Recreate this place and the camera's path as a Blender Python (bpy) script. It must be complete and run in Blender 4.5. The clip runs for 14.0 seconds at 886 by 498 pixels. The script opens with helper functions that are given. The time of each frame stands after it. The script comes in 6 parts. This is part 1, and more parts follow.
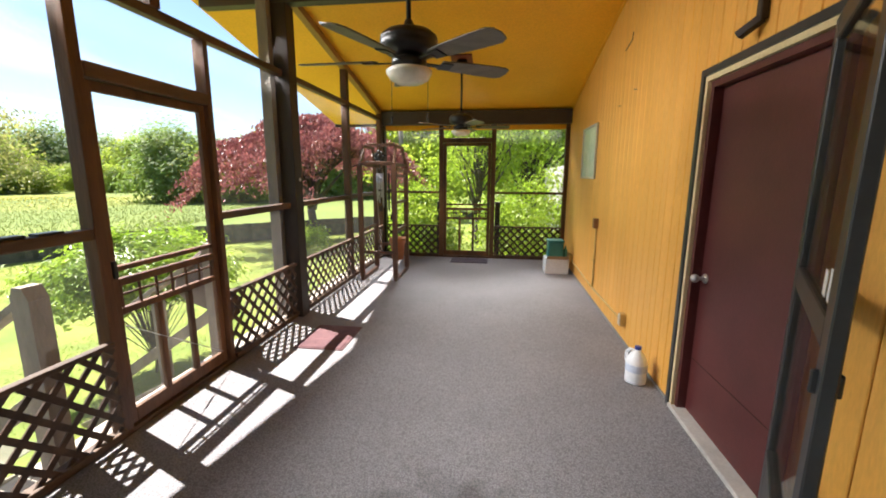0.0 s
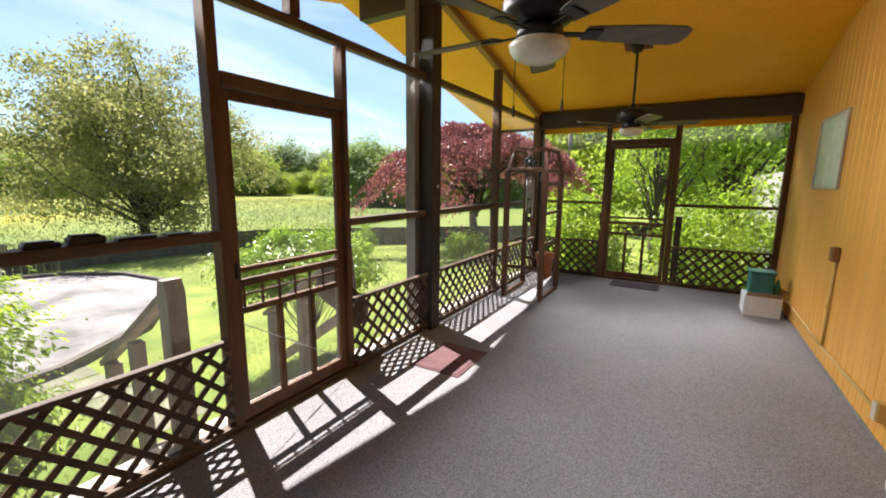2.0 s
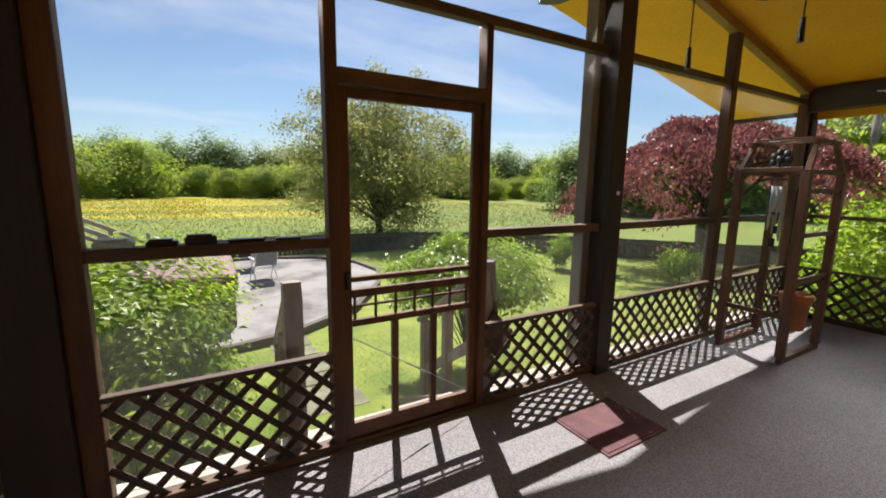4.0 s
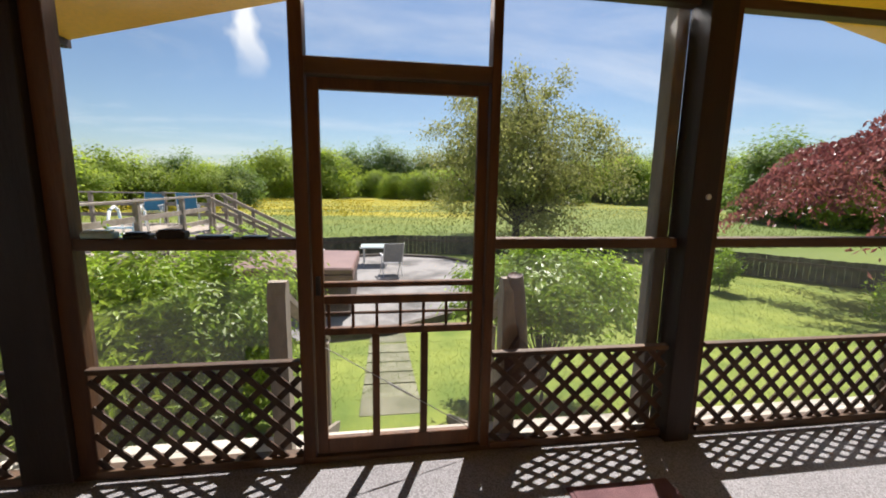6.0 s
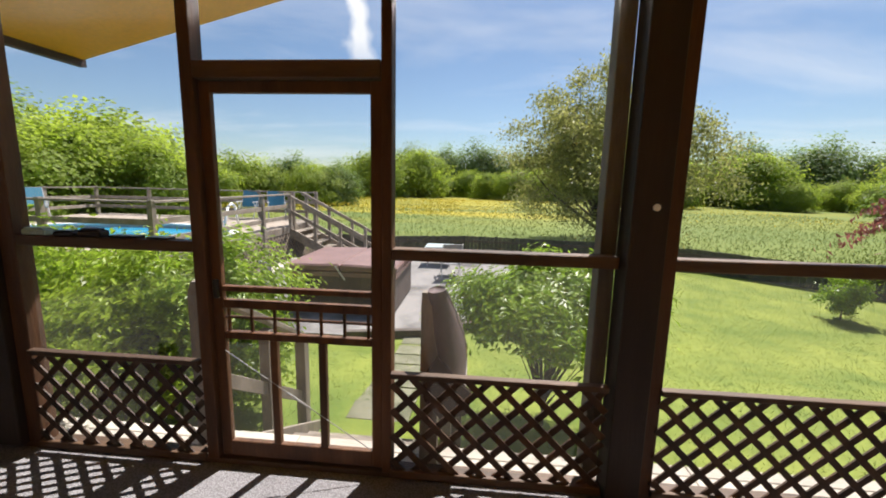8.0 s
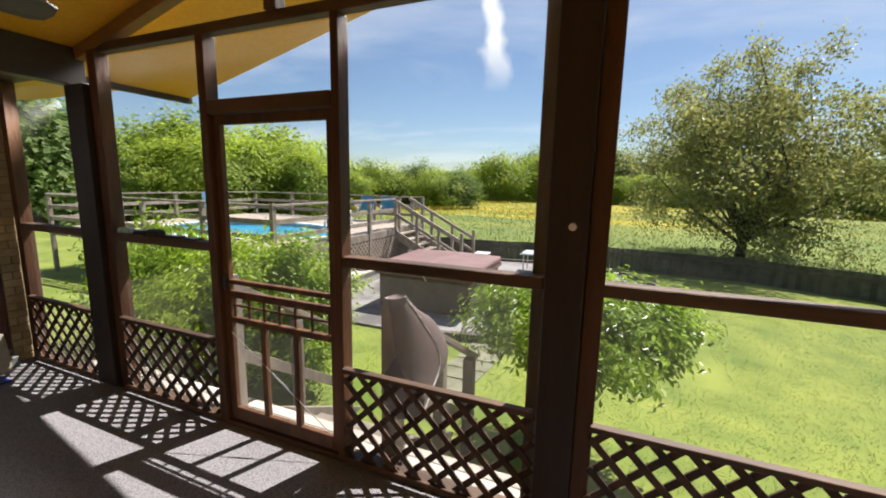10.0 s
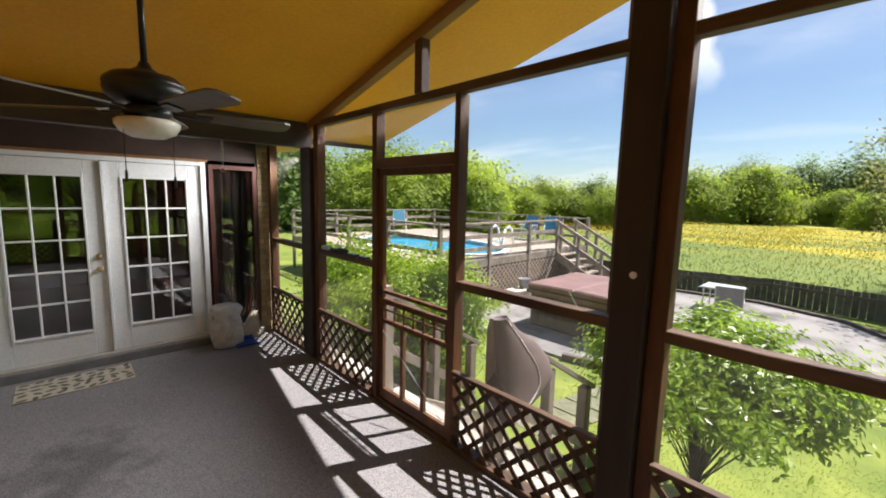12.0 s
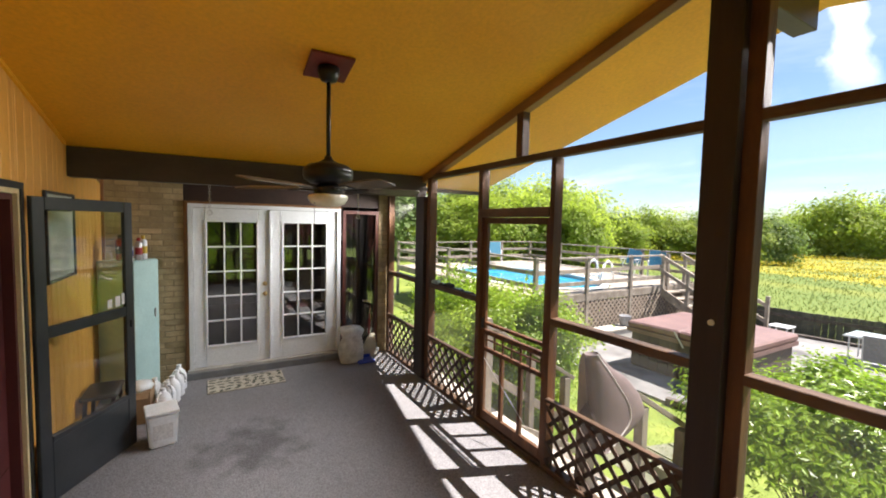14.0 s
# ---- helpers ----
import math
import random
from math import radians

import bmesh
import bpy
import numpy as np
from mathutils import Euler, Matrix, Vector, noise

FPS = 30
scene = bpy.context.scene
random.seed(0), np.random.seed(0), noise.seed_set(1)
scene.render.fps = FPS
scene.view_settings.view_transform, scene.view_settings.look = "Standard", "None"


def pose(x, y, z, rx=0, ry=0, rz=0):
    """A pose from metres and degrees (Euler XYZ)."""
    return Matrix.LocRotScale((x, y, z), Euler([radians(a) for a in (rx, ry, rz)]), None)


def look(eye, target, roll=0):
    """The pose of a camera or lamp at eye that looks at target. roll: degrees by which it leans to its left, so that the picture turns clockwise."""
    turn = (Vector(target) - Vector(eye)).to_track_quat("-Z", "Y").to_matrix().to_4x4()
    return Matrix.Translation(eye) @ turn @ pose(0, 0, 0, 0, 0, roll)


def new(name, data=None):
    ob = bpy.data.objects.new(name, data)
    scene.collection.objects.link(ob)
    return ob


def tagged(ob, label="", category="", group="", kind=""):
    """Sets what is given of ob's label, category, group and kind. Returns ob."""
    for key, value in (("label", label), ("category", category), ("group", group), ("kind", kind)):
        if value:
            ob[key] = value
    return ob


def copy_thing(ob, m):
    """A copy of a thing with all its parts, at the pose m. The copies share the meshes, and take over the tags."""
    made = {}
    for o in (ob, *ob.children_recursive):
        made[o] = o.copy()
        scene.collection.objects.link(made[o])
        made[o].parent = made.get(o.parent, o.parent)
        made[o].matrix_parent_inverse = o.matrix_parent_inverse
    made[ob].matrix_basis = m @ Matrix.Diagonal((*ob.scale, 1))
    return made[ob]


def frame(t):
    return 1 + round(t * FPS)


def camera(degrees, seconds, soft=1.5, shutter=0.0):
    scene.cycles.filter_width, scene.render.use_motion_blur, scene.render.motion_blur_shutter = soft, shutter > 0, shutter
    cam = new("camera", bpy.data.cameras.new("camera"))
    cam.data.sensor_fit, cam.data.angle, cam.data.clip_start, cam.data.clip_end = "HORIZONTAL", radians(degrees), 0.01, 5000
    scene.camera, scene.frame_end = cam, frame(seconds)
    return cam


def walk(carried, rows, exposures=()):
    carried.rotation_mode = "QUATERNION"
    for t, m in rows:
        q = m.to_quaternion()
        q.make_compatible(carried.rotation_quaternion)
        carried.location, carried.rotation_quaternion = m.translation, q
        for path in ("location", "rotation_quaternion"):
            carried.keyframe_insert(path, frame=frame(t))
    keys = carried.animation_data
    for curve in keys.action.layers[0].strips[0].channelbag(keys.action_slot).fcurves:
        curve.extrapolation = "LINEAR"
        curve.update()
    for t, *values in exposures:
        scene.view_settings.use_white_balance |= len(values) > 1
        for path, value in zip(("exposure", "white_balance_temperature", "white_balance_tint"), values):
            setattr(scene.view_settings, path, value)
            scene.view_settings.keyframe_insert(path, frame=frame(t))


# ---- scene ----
cam = camera(95.0, 14.0, soft=1.9)
PATH = [
    (0, (0.028, -0.03, 1.546), (-0.234, 1.919, 1.185), 0.3),
    (0.5, (0.033, 0.117, 1.548), (-0.376, 2.042, 1.195), 0.4),
    (1, (0.034, 0.242, 1.543), (-0.55, 2.124, 1.201), 0.5),
    (1.5, (0.069, 0.4, 1.54), (-0.719, 2.209, 1.207), 0.5),
    (2, (0.123, 0.559, 1.537), (-0.89, 2.251, 1.208), 0.6),
    (2.5, (0.1, 0.722, 1.53), (-1.126, 2.268, 1.203), 0.8),
    (3, (0.045, 0.912, 1.531), (-1.367, 2.291, 1.208), 0.8),
    (3.5, (0.022, 1.098, 1.526), (-1.552, 2.29, 1.206), 0.9),
    (4, (0.034, 1.313, 1.535), (-1.678, 2.298, 1.22), 0.8),
    (6.5, (-0.055, 2.543, 1.523), (-2.024, 2.706, 1.211), 1.1),
    (7, (-0.118, 2.798, 1.538), (-2.092, 2.851, 1.224), 1.2),
    (7.5, (-0.152, 3.04, 1.552), (-2.125, 2.982, 1.235), 1.3),
    (10, (-0.317, 4.222, 1.647), (-2.139, 3.459, 1.332), 1.2),
    (10.5, (-0.295, 4.347, 1.671), (-2.024, 3.39, 1.363), 1.3),
    (11, (-0.254, 4.512, 1.736), (-1.863, 3.361, 1.439), 1.4),
    (11.5, (-0.238, 4.673, 1.771), (-1.722, 3.361, 1.495), 1.4),
    (12, (-0.18, 4.802, 1.817), (-1.535, 3.353, 1.561), 1.4),
    (12.5, (-0.075, 4.889, 1.852), (-1.292, 3.318, 1.623), 1.4),
    (13, (0.029, 4.963, 1.89), (-1.081, 3.311, 1.693), 1.4),
    (13.5, (0.099, 5.062, 1.933), (-0.939, 3.36, 1.772), 1.3),
    (14, (0.183, 5.178, 1.961), (-0.805, 3.444, 1.838), 1.3),
]
EXPOSURES = [(0.0, 1.98), (1.5, 1.78), (2.5, 1.5), (3.5, 1.15), (4.2, 1.03), (6.3, 0.96), (7.5, 0.96), (10.0, 1.02), (11.0, 1.12), (12.0, 1.19), (13.0, 1.4), (14.0, 1.63)]
walk(cam, [(t, look(eye, target, roll)) for t, eye, target, roll in PATH], EXPOSURES)

# ---- light ----
SUN = Vector((-0.595, 0.235, 1.0)).normalized()
world = bpy.data.worlds.new("sky")
scene.world = world
world.use_nodes = True
wt = world.node_tree
sky = wt.nodes.new("ShaderNodeTexSky")
sky.sky_type, sky.sun_disc = "NISHITA", False
sky.sun_elevation, sky.sun_rotation = math.asin(SUN.z), math.atan2(SUN.x, SUN.y)
sky.dust_density, sky.ozone_density = 0.4, 3.5
# thin clouds in the same sky
geo = wt.nodes.new("ShaderNodeTexCoord")
sep = wt.nodes.new("ShaderNodeSeparateXYZ")
wt.links.new(geo.outputs["Generated"], sep.inputs[0])
lift = wt.nodes.new("ShaderNodeMath")
lift.operation, lift.inputs[1].default_value = "ADD", 0.12
wt.links.new(sep.outputs["Z"], lift.inputs[0])
div = wt.nodes.new("ShaderNodeVectorMath")
div.operation = "DIVIDE"
comb = wt.nodes.new("ShaderNodeCombineXYZ")
for k in range(3):
    wt.links.new(lift.outputs[0], comb.inputs[k])
wt.links.new(geo.outputs["Generated"], div.inputs[0])
wt.links.new(comb.outputs[0], div.inputs[1])
cmap = wt.nodes.new("ShaderNodeMapping")
cmap.inputs["Scale"].default_value = (0.55, 0.25, 0.3)
cmap.inputs["Location"].default_value = (0.3, 1.9, 0.0)
wt.links.new(div.outputs[0], cmap.inputs[0])
cn = wt.nodes.new("ShaderNodeTexNoise")
cn.inputs["Scale"].default_value, cn.inputs["Detail"].default_value, cn.inputs["Roughness"].default_value = 1.6, 9.0, 0.58
cn.inputs["Distortion"].default_value = 0.5
wt.links.new(cmap.outputs[0], cn.inputs["Vector"])
cr = wt.nodes.new("ShaderNodeValToRGB")
cr.color_ramp.elements[0].position, cr.color_ramp.elements[1].position = 0.5, 0.78
wt.links.new(cn.outputs["Fac"], cr.inputs[0])
cmul = wt.nodes.new("ShaderNodeMath")
cmul.operation, cmul.inputs[1].default_value = "MULTIPLY", 0.55
wt.links.new(cr.outputs[0], cmul.inputs[0])
cmix = wt.nodes.new("ShaderNodeMixRGB")
cmix.inputs[2].default_value = (9.0, 9.2, 9.6, 1)
# one narrow ragged trail of cloud low in the west-south-west
side_dir = wt.nodes.new("ShaderNodeMath")
side_dir.operation = "DIVIDE"
wt.links.new(sep.outputs["Y"], side_dir.inputs[0])
wt.links.new(sep.outputs["X"], side_dir.inputs[1])
wob = wt.nodes.new("ShaderNodeTexNoise")
wob.inputs["Scale"].default_value, wob.inputs["Detail"].default_value = 11.0, 6.0
wt.links.new(geo.outputs["Generated"], wob.inputs["Vector"])
wadd = wt.nodes.new("ShaderNodeMath")
wadd.operation, wadd.inputs[1].default_value = "MULTIPLY_ADD", 0.14
wt.links.new(wob.outputs["Fac"], wadd.inputs[0])
wt.links.new(side_dir.outputs[0], wadd.inputs[2])
dist = wt.nodes.new("ShaderNodeMath")
dist.operation, dist.inputs[1].default_value = "SUBTRACT", 0.365
wt.links.new(wadd.outputs[0], dist.inputs[0])
dabs = wt.nodes.new("ShaderNodeMath")
dabs.operation = "ABSOLUTE"
wt.links.new(dist.outputs[0], dabs.inputs[0])
tr1 = wt.nodes.new("ShaderNodeMapRange")
tr1.inputs["From Min"].default_value, tr1.inputs["From Max"].default_value = 0.04, 0.012
wt.links.new(dabs.outputs[0], tr1.inputs[0])
tr2 = wt.nodes.new("ShaderNodeMapRange")
tr2.inputs["From Min"].default_value, tr2.inputs["From Max"].default_value = 0.21, 0.3
wt.links.new(sep.outputs["Z"], tr2.inputs[0])
west = wt.nodes.new("ShaderNodeMath")
west.operation, west.inputs[1].default_value = "LESS_THAN", 0.0
wt.links.new(sep.outputs["X"], west.inputs[0])
trail = tr1.outputs[0]
for other in (tr2.outputs[0], west.outputs[0]):
    tm = wt.nodes.new("ShaderNodeMath")
    tm.operation = "MULTIPLY"
    wt.links.new(trail, tm.inputs[0])
    wt.links.new(other, tm.inputs[1])
    trail = tm.outputs[0]
tmax = wt.nodes.new("ShaderNodeMath")
tmax.operation = "MAXIMUM"
wt.links.new(cmul.outputs[0], tmax.inputs[0])
wt.links.new(trail, tmax.inputs[1])
wt.links.new(tmax.outputs[0], cmix.inputs[0])
wt.links.new(sky.outputs[0], cmix.inputs[1])
wt.links.new(cmix.outputs[0], wt.nodes["Background"].inputs[0])
wt.nodes["Background"].inputs[1].default_value = 0.058
sun = bpy.data.lights.new("sun", "SUN")
sun.energy, sun.angle, sun.color = 5.0, radians(0.55), (1.0, 0.93, 0.865)
sun_ob = new("sun", sun)
sun_ob.matrix_world = look(SUN * 30, (0, 0, 0))


def opening_fill(name, at, aim, length, watts, spread, depth=0.12):
    """An added fill lamp in a screened opening, standing in for sky light."""
    lamp = bpy.data.lights.new(name, "AREA")
    lamp.shape, lamp.size, lamp.size_y = "RECTANGLE", length, depth
    lamp.energy, lamp.spread, lamp.color = watts, radians(spread), (1.0, 0.97, 0.95)
    ob = new(name, lamp)
    ob.matrix_world = Matrix.Translation(at) @ aim
    return ob


# added fill lamps; side openings: aimed in and down; far end: aimed back and down
side_aim = Matrix.Rotation(radians(-90), 4, "Z") @ Matrix.Rotation(radians(43), 4, "X")
opening_fill("opening_light_side", (-2.22, 3.4, 2.46), side_aim, 7.6, 15.5, 50)
gable_aim = Matrix.Rotation(radians(-90), 4, "Z") @ Matrix.Rotation(radians(70), 4, "X")
opening_fill("opening_light_gable", (-2.2, 3.0, 2.72), gable_aim, 4.6, 8.0, 70, 0.3)
opening_fill("opening_light_far", (-0.4, 7.62, 2.3), Matrix.Rotation(radians(-43), 4, "X"), 3.0, 6.0, 44)
opening_fill("opening_light_alcove", (-2.22, 0.1, 2.2), look((-2.22, 0.1, 2.2), (-0.2, -0.7, 1.3)).to_3x3().to_4x4(), 0.8, 5.5, 80, 0.06)


# ---- materials ----
def material(name, a, b, scale=6.0, rough=0.6, bump=0.1, fine=60.0, metal=0.0, stretch=(1, 1, 1), spread=0.0, low=0.35, high=0.65, coat=0.0, island=False, through_light=0.0):
    """Two colours mixed by coarse noise, with fine relief; spread varies each piece."""
    m = bpy.data.materials.new(name)
    m.use_nodes = True
    t = m.node_tree
    p = t.nodes["Principled BSDF"]
    g = t.nodes.new("ShaderNodeNewGeometry")
    mp = t.nodes.new("ShaderNodeMapping")
    mp.inputs["Scale"].default_value = stretch
    t.links.new(g.outputs["Position"], mp.inputs[0])
    n = t.nodes.new("ShaderNodeTexNoise")
    n.inputs["Scale"].default_value, n.inputs["Detail"].default_value, n.inputs["Roughness"].default_value = scale, 6, 0.6
    t.links.new(mp.outputs[0], n.inputs["Vector"])
    r = t.nodes.new("ShaderNodeValToRGB")
    r.color_ramp.elements[0].position, r.color_ramp.elements[1].position = low, high
    r.color_ramp.elements[0].color, r.color_ramp.elements[1].color = (*a, 1), (*b, 1)
    t.links.new(n.outputs["Fac"], r.inputs[0])
    f = t.nodes.new("ShaderNodeTexNoise")
    f.inputs["Scale"].default_value, f.inputs["Detail"].default_value = fine, 4
    t.links.new(mp.outputs[0], f.inputs["Vector"])
    hv = t.nodes.new("ShaderNodeHueSaturation")
    vr = t.nodes.new("ShaderNodeMapRange")
    vr.inputs["To Min"].default_value, vr.inputs["To Max"].default_value = 0.82, 1.18
    t.links.new(f.outputs["Fac"], vr.inputs[0])
    out = vr.outputs[0]
    if spread:
        if island:
            rnd = g.outputs["Random Per Island"]
        else:
            rnd = t.nodes.new("ShaderNodeObjectInfo").outputs["Random"]
        v2 = t.nodes.new("ShaderNodeMapRange")
        v2.inputs["To Min"].default_value, v2.inputs["To Max"].default_value = 1 - spread, 1 + spread
        t.links.new(rnd, v2.inputs[0])
        mu = t.nodes.new("ShaderNodeMath")
        mu.operation = "MULTIPLY"
        t.links.new(out, mu.inputs[0])
        t.links.new(v2.outputs[0], mu.inputs[1])
        out = mu.outputs[0]
    t.links.new(out, hv.inputs["Value"])
    t.links.new(r.outputs[0], hv.inputs["Color"])
    t.links.new(hv.outputs[0], p.inputs["Base Color"])
    p.inputs["Roughness"].default_value, p.inputs["Metallic"].default_value = rough, metal
    p.inputs["Coat Weight"].default_value = coat
    if bump:
        bn = t.nodes.new("ShaderNodeBump")
        bn.inputs["Strength"].default_value, bn.inputs["Distance"].default_value = bump, 0.01
        t.links.new(f.outputs["Fac"], bn.inputs["Height"])
        t.links.new(bn.outputs[0], p.inputs["Normal"])
    if through_light:
        tr = t.nodes.new("ShaderNodeBsdfTranslucent")
        t.links.new(hv.outputs[0], tr.inputs["Color"])
        mx = t.nodes.new("ShaderNodeMixShader")
        mx.inputs[0].default_value = through_light
        t.links.new(p.outputs[0], mx.inputs[1])
        t.links.new(tr.outputs[0], mx.inputs[2])
        t.links.new(mx.outputs[0], t.nodes["Material Output"].inputs[0])
    return m


def screen_material(name, amount, colour):
    m = bpy.data.materials.new(name)
    m.use_nodes = True
    t = m.node_tree
    tr, df, mx = t.nodes.new("ShaderNodeBsdfTransparent"), t.nodes.new("ShaderNodeBsdfDiffuse"), t.nodes.new("ShaderNodeMixShader")
    g, n, r = t.nodes.new("ShaderNodeNewGeometry"), t.nodes.new("ShaderNodeTexNoise"), t.nodes.new("ShaderNodeMapRange")
    n.inputs["Scale"].default_value, n.inputs["Detail"].default_value = 1.3, 3
    r.inputs["From Min"].default_value, r.inputs["From Max"].default_value = 0.3, 0.7
    r.inputs["To Min"].default_value, r.inputs["To Max"].default_value = amount * 0.5, amount * 1.4
    t.links.new(g.outputs["Position"], n.inputs["Vector"])
    t.links.new(n.outputs["Fac"], r.inputs[0])
    t.links.new(r.outputs[0], mx.inputs[0])
    df.inputs["Color"].default_value = (*colour, 1)
    tl, m2 = t.nodes.new("ShaderNodeBsdfTranslucent"), t.nodes.new("ShaderNodeMixShader")
    tl.inputs["Color"].default_value = (*colour, 1)
    t.links.new(df.outputs[0], m2.inputs[1])
    t.links.new(tl.outputs[0], m2.inputs[2])
    t.links.new(tr.outputs[0], mx.inputs[1])
    t.links.new(m2.outputs[0], mx.inputs[2])
    t.links.new(mx.outputs[0], t.nodes["Material Output"].inputs[0])
    return m


def glass_material(name, tint, clear):
    m = bpy.data.materials.new(name)
    m.use_nodes = True
    t = m.node_tree
    tr, gl, mx, fr = (t.nodes.new("ShaderNode" + k) for k in ("BsdfTransparent", "BsdfGlossy", "MixShader", "LayerWeight"))
    gl.inputs["Roughness"].default_value = 0.02
    tr.inputs["Color"].default_value = (*tint, 1)
    fr.inputs["Blend"].default_value = 0.5
    pw, ma = t.nodes.new("ShaderNodeMath"), t.nodes.new("ShaderNodeMath")
    pw.operation, pw.inputs[1].default_value = "POWER", 4.0
    ma.operation, ma.inputs[1].default_value, ma.inputs[2].default_value = "MULTIPLY_ADD", 0.55, clear
    t.links.new(fr.outputs["Facing"], pw.inputs[0])
    t.links.new(pw.outputs[0], ma.inputs[0])
    t.links.new(ma.outputs[0], mx.inputs[0])
    t.links.new(tr.outputs[0], mx.inputs[1])
    t.links.new(gl.outputs[0], mx.inputs[2])
    t.links.new(mx.outputs[0], t.nodes["Material Output"].inputs[0])
    return m


YELLOW = material("yellow_siding_paint", (0.76, 0.385, 0.07), (0.82, 0.435, 0.095), 3.0, 0.5, 0.12, 90, spread=0.04, stretch=(1, 1, 0.25))
CEIL = material("yellow_ceiling_paint", (0.84, 0.4, 0.014), (0.9, 0.45, 0.02), 1.2, 0.55, 0.05, 40)
GROOVE = material("yellow_groove", (0.2, 0.1, 0.02), (0.27, 0.14, 0.03), 5.0, 0.7)
BEAM = material("dark_painted_beam", (0.035, 0.026, 0.022), (0.055, 0.042, 0.036), 4.0, 0.5, 0.15, 50, stretch=(0.4, 1, 1))
POST = material("dark_brown_post", (0.014, 0.008, 0.007), (0.03, 0.018, 0.014), 5.0, 0.6, 0.2, 60, stretch=(1, 1, 0.15))
WOOD = material("stained_frame_wood", (0.055, 0.021, 0.009), (0.14, 0.06, 0.023), 7.0, 0.6, 0.35, 70, stretch=(1, 1, 0.18), spread=0.18)
RAKEW = material("ochre_brown_board", (0.24, 0.12, 0.035), (0.34, 0.18, 0.05), 6.0, 0.6, 0.25, 60, stretch=(1, 0.2, 1), spread=0.1)
WOODH = material("stained_rail_wood", (0.05, 0.026, 0.014), (0.125, 0.068, 0.036), 7.0, 0.6, 0.35, 70, stretch=(1, 0.18, 1), spread=0.15)
SLAT = material("brown_lattice_wood", (0.03, 0.016, 0.01), (0.085, 0.045, 0.026), 9.0, 0.65, 0.3, 80, spread=0.25)
GREYSTUD = material("weathered_stud", (0.13, 0.115, 0.1), (0.22, 0.2, 0.18), 7.0, 0.75, 0.35, 70, stretch=(1, 1, 0.18))
SCREEN = screen_material("insect_screen", 0.055, (0.30, 0.29, 0.27))
SCREEN_LOW = screen_material("dusty_insect_screen", 0.12, (0.30, 0.29, 0.27))
MAROON = material("maroon_door_paint", (0.075, 0.016, 0.016), (0.11, 0.026, 0.024), 2.0, 0.42, 0.06, 60)
BLACK = material("charcoal_metal", (0.022, 0.025, 0.028), (0.035, 0.038, 0.042), 4.0, 0.4, 0.05, 80)
CREAM = material("cream_trim", (0.62, 0.5, 0.28), (0.7, 0.58, 0.34), 4.0, 0.55, 0.08, 60)
WHITE = material("white_door_paint", (0.72, 0.74, 0.76), (0.8, 0.82, 0.83), 2.0, 0.4, 0.04, 60)
BRICK = material("tan_brick", (0.42, 0.33, 0.19), (0.56, 0.45, 0.27), 8.0, 0.8, 0.5, 60, spread=0.2)
MORTAR = material("tan_mortar", (0.34, 0.27, 0.17), (0.42, 0.34, 0.22), 10.0, 0.9, 0.5, 90)
DARKWALL = material("dark_brown_board", (0.03, 0.014, 0.01), (0.05, 0.024, 0.017), 4.0, 0.6, 0.15, 50)
GLASS = glass_material("door_glass", (0.75, 0.78, 0.76), 0.17)
# the unlit room's dimness is put into this dark colour
DARKROOM = material("dim_room_colour", (0.05, 0.045, 0.04), (0.08, 0.07, 0.06), 1.5, 0.8)
GREYSTEP = material("grey_painted_step", (0.16, 0.165, 0.17), (0.24, 0.245, 0.25), 3.0, 0.6, 0.2, 60)
CONCRETE = material("worn_concrete", (0.38, 0.36, 0.33), (0.52, 0.5, 0.46), 3.0, 0.85, 0.4, 50)
SHINGLE = material("grey_shingles", (0.08, 0.075, 0.07), (0.14, 0.13, 0.12), 5.0, 0.9, 0.4, 40)


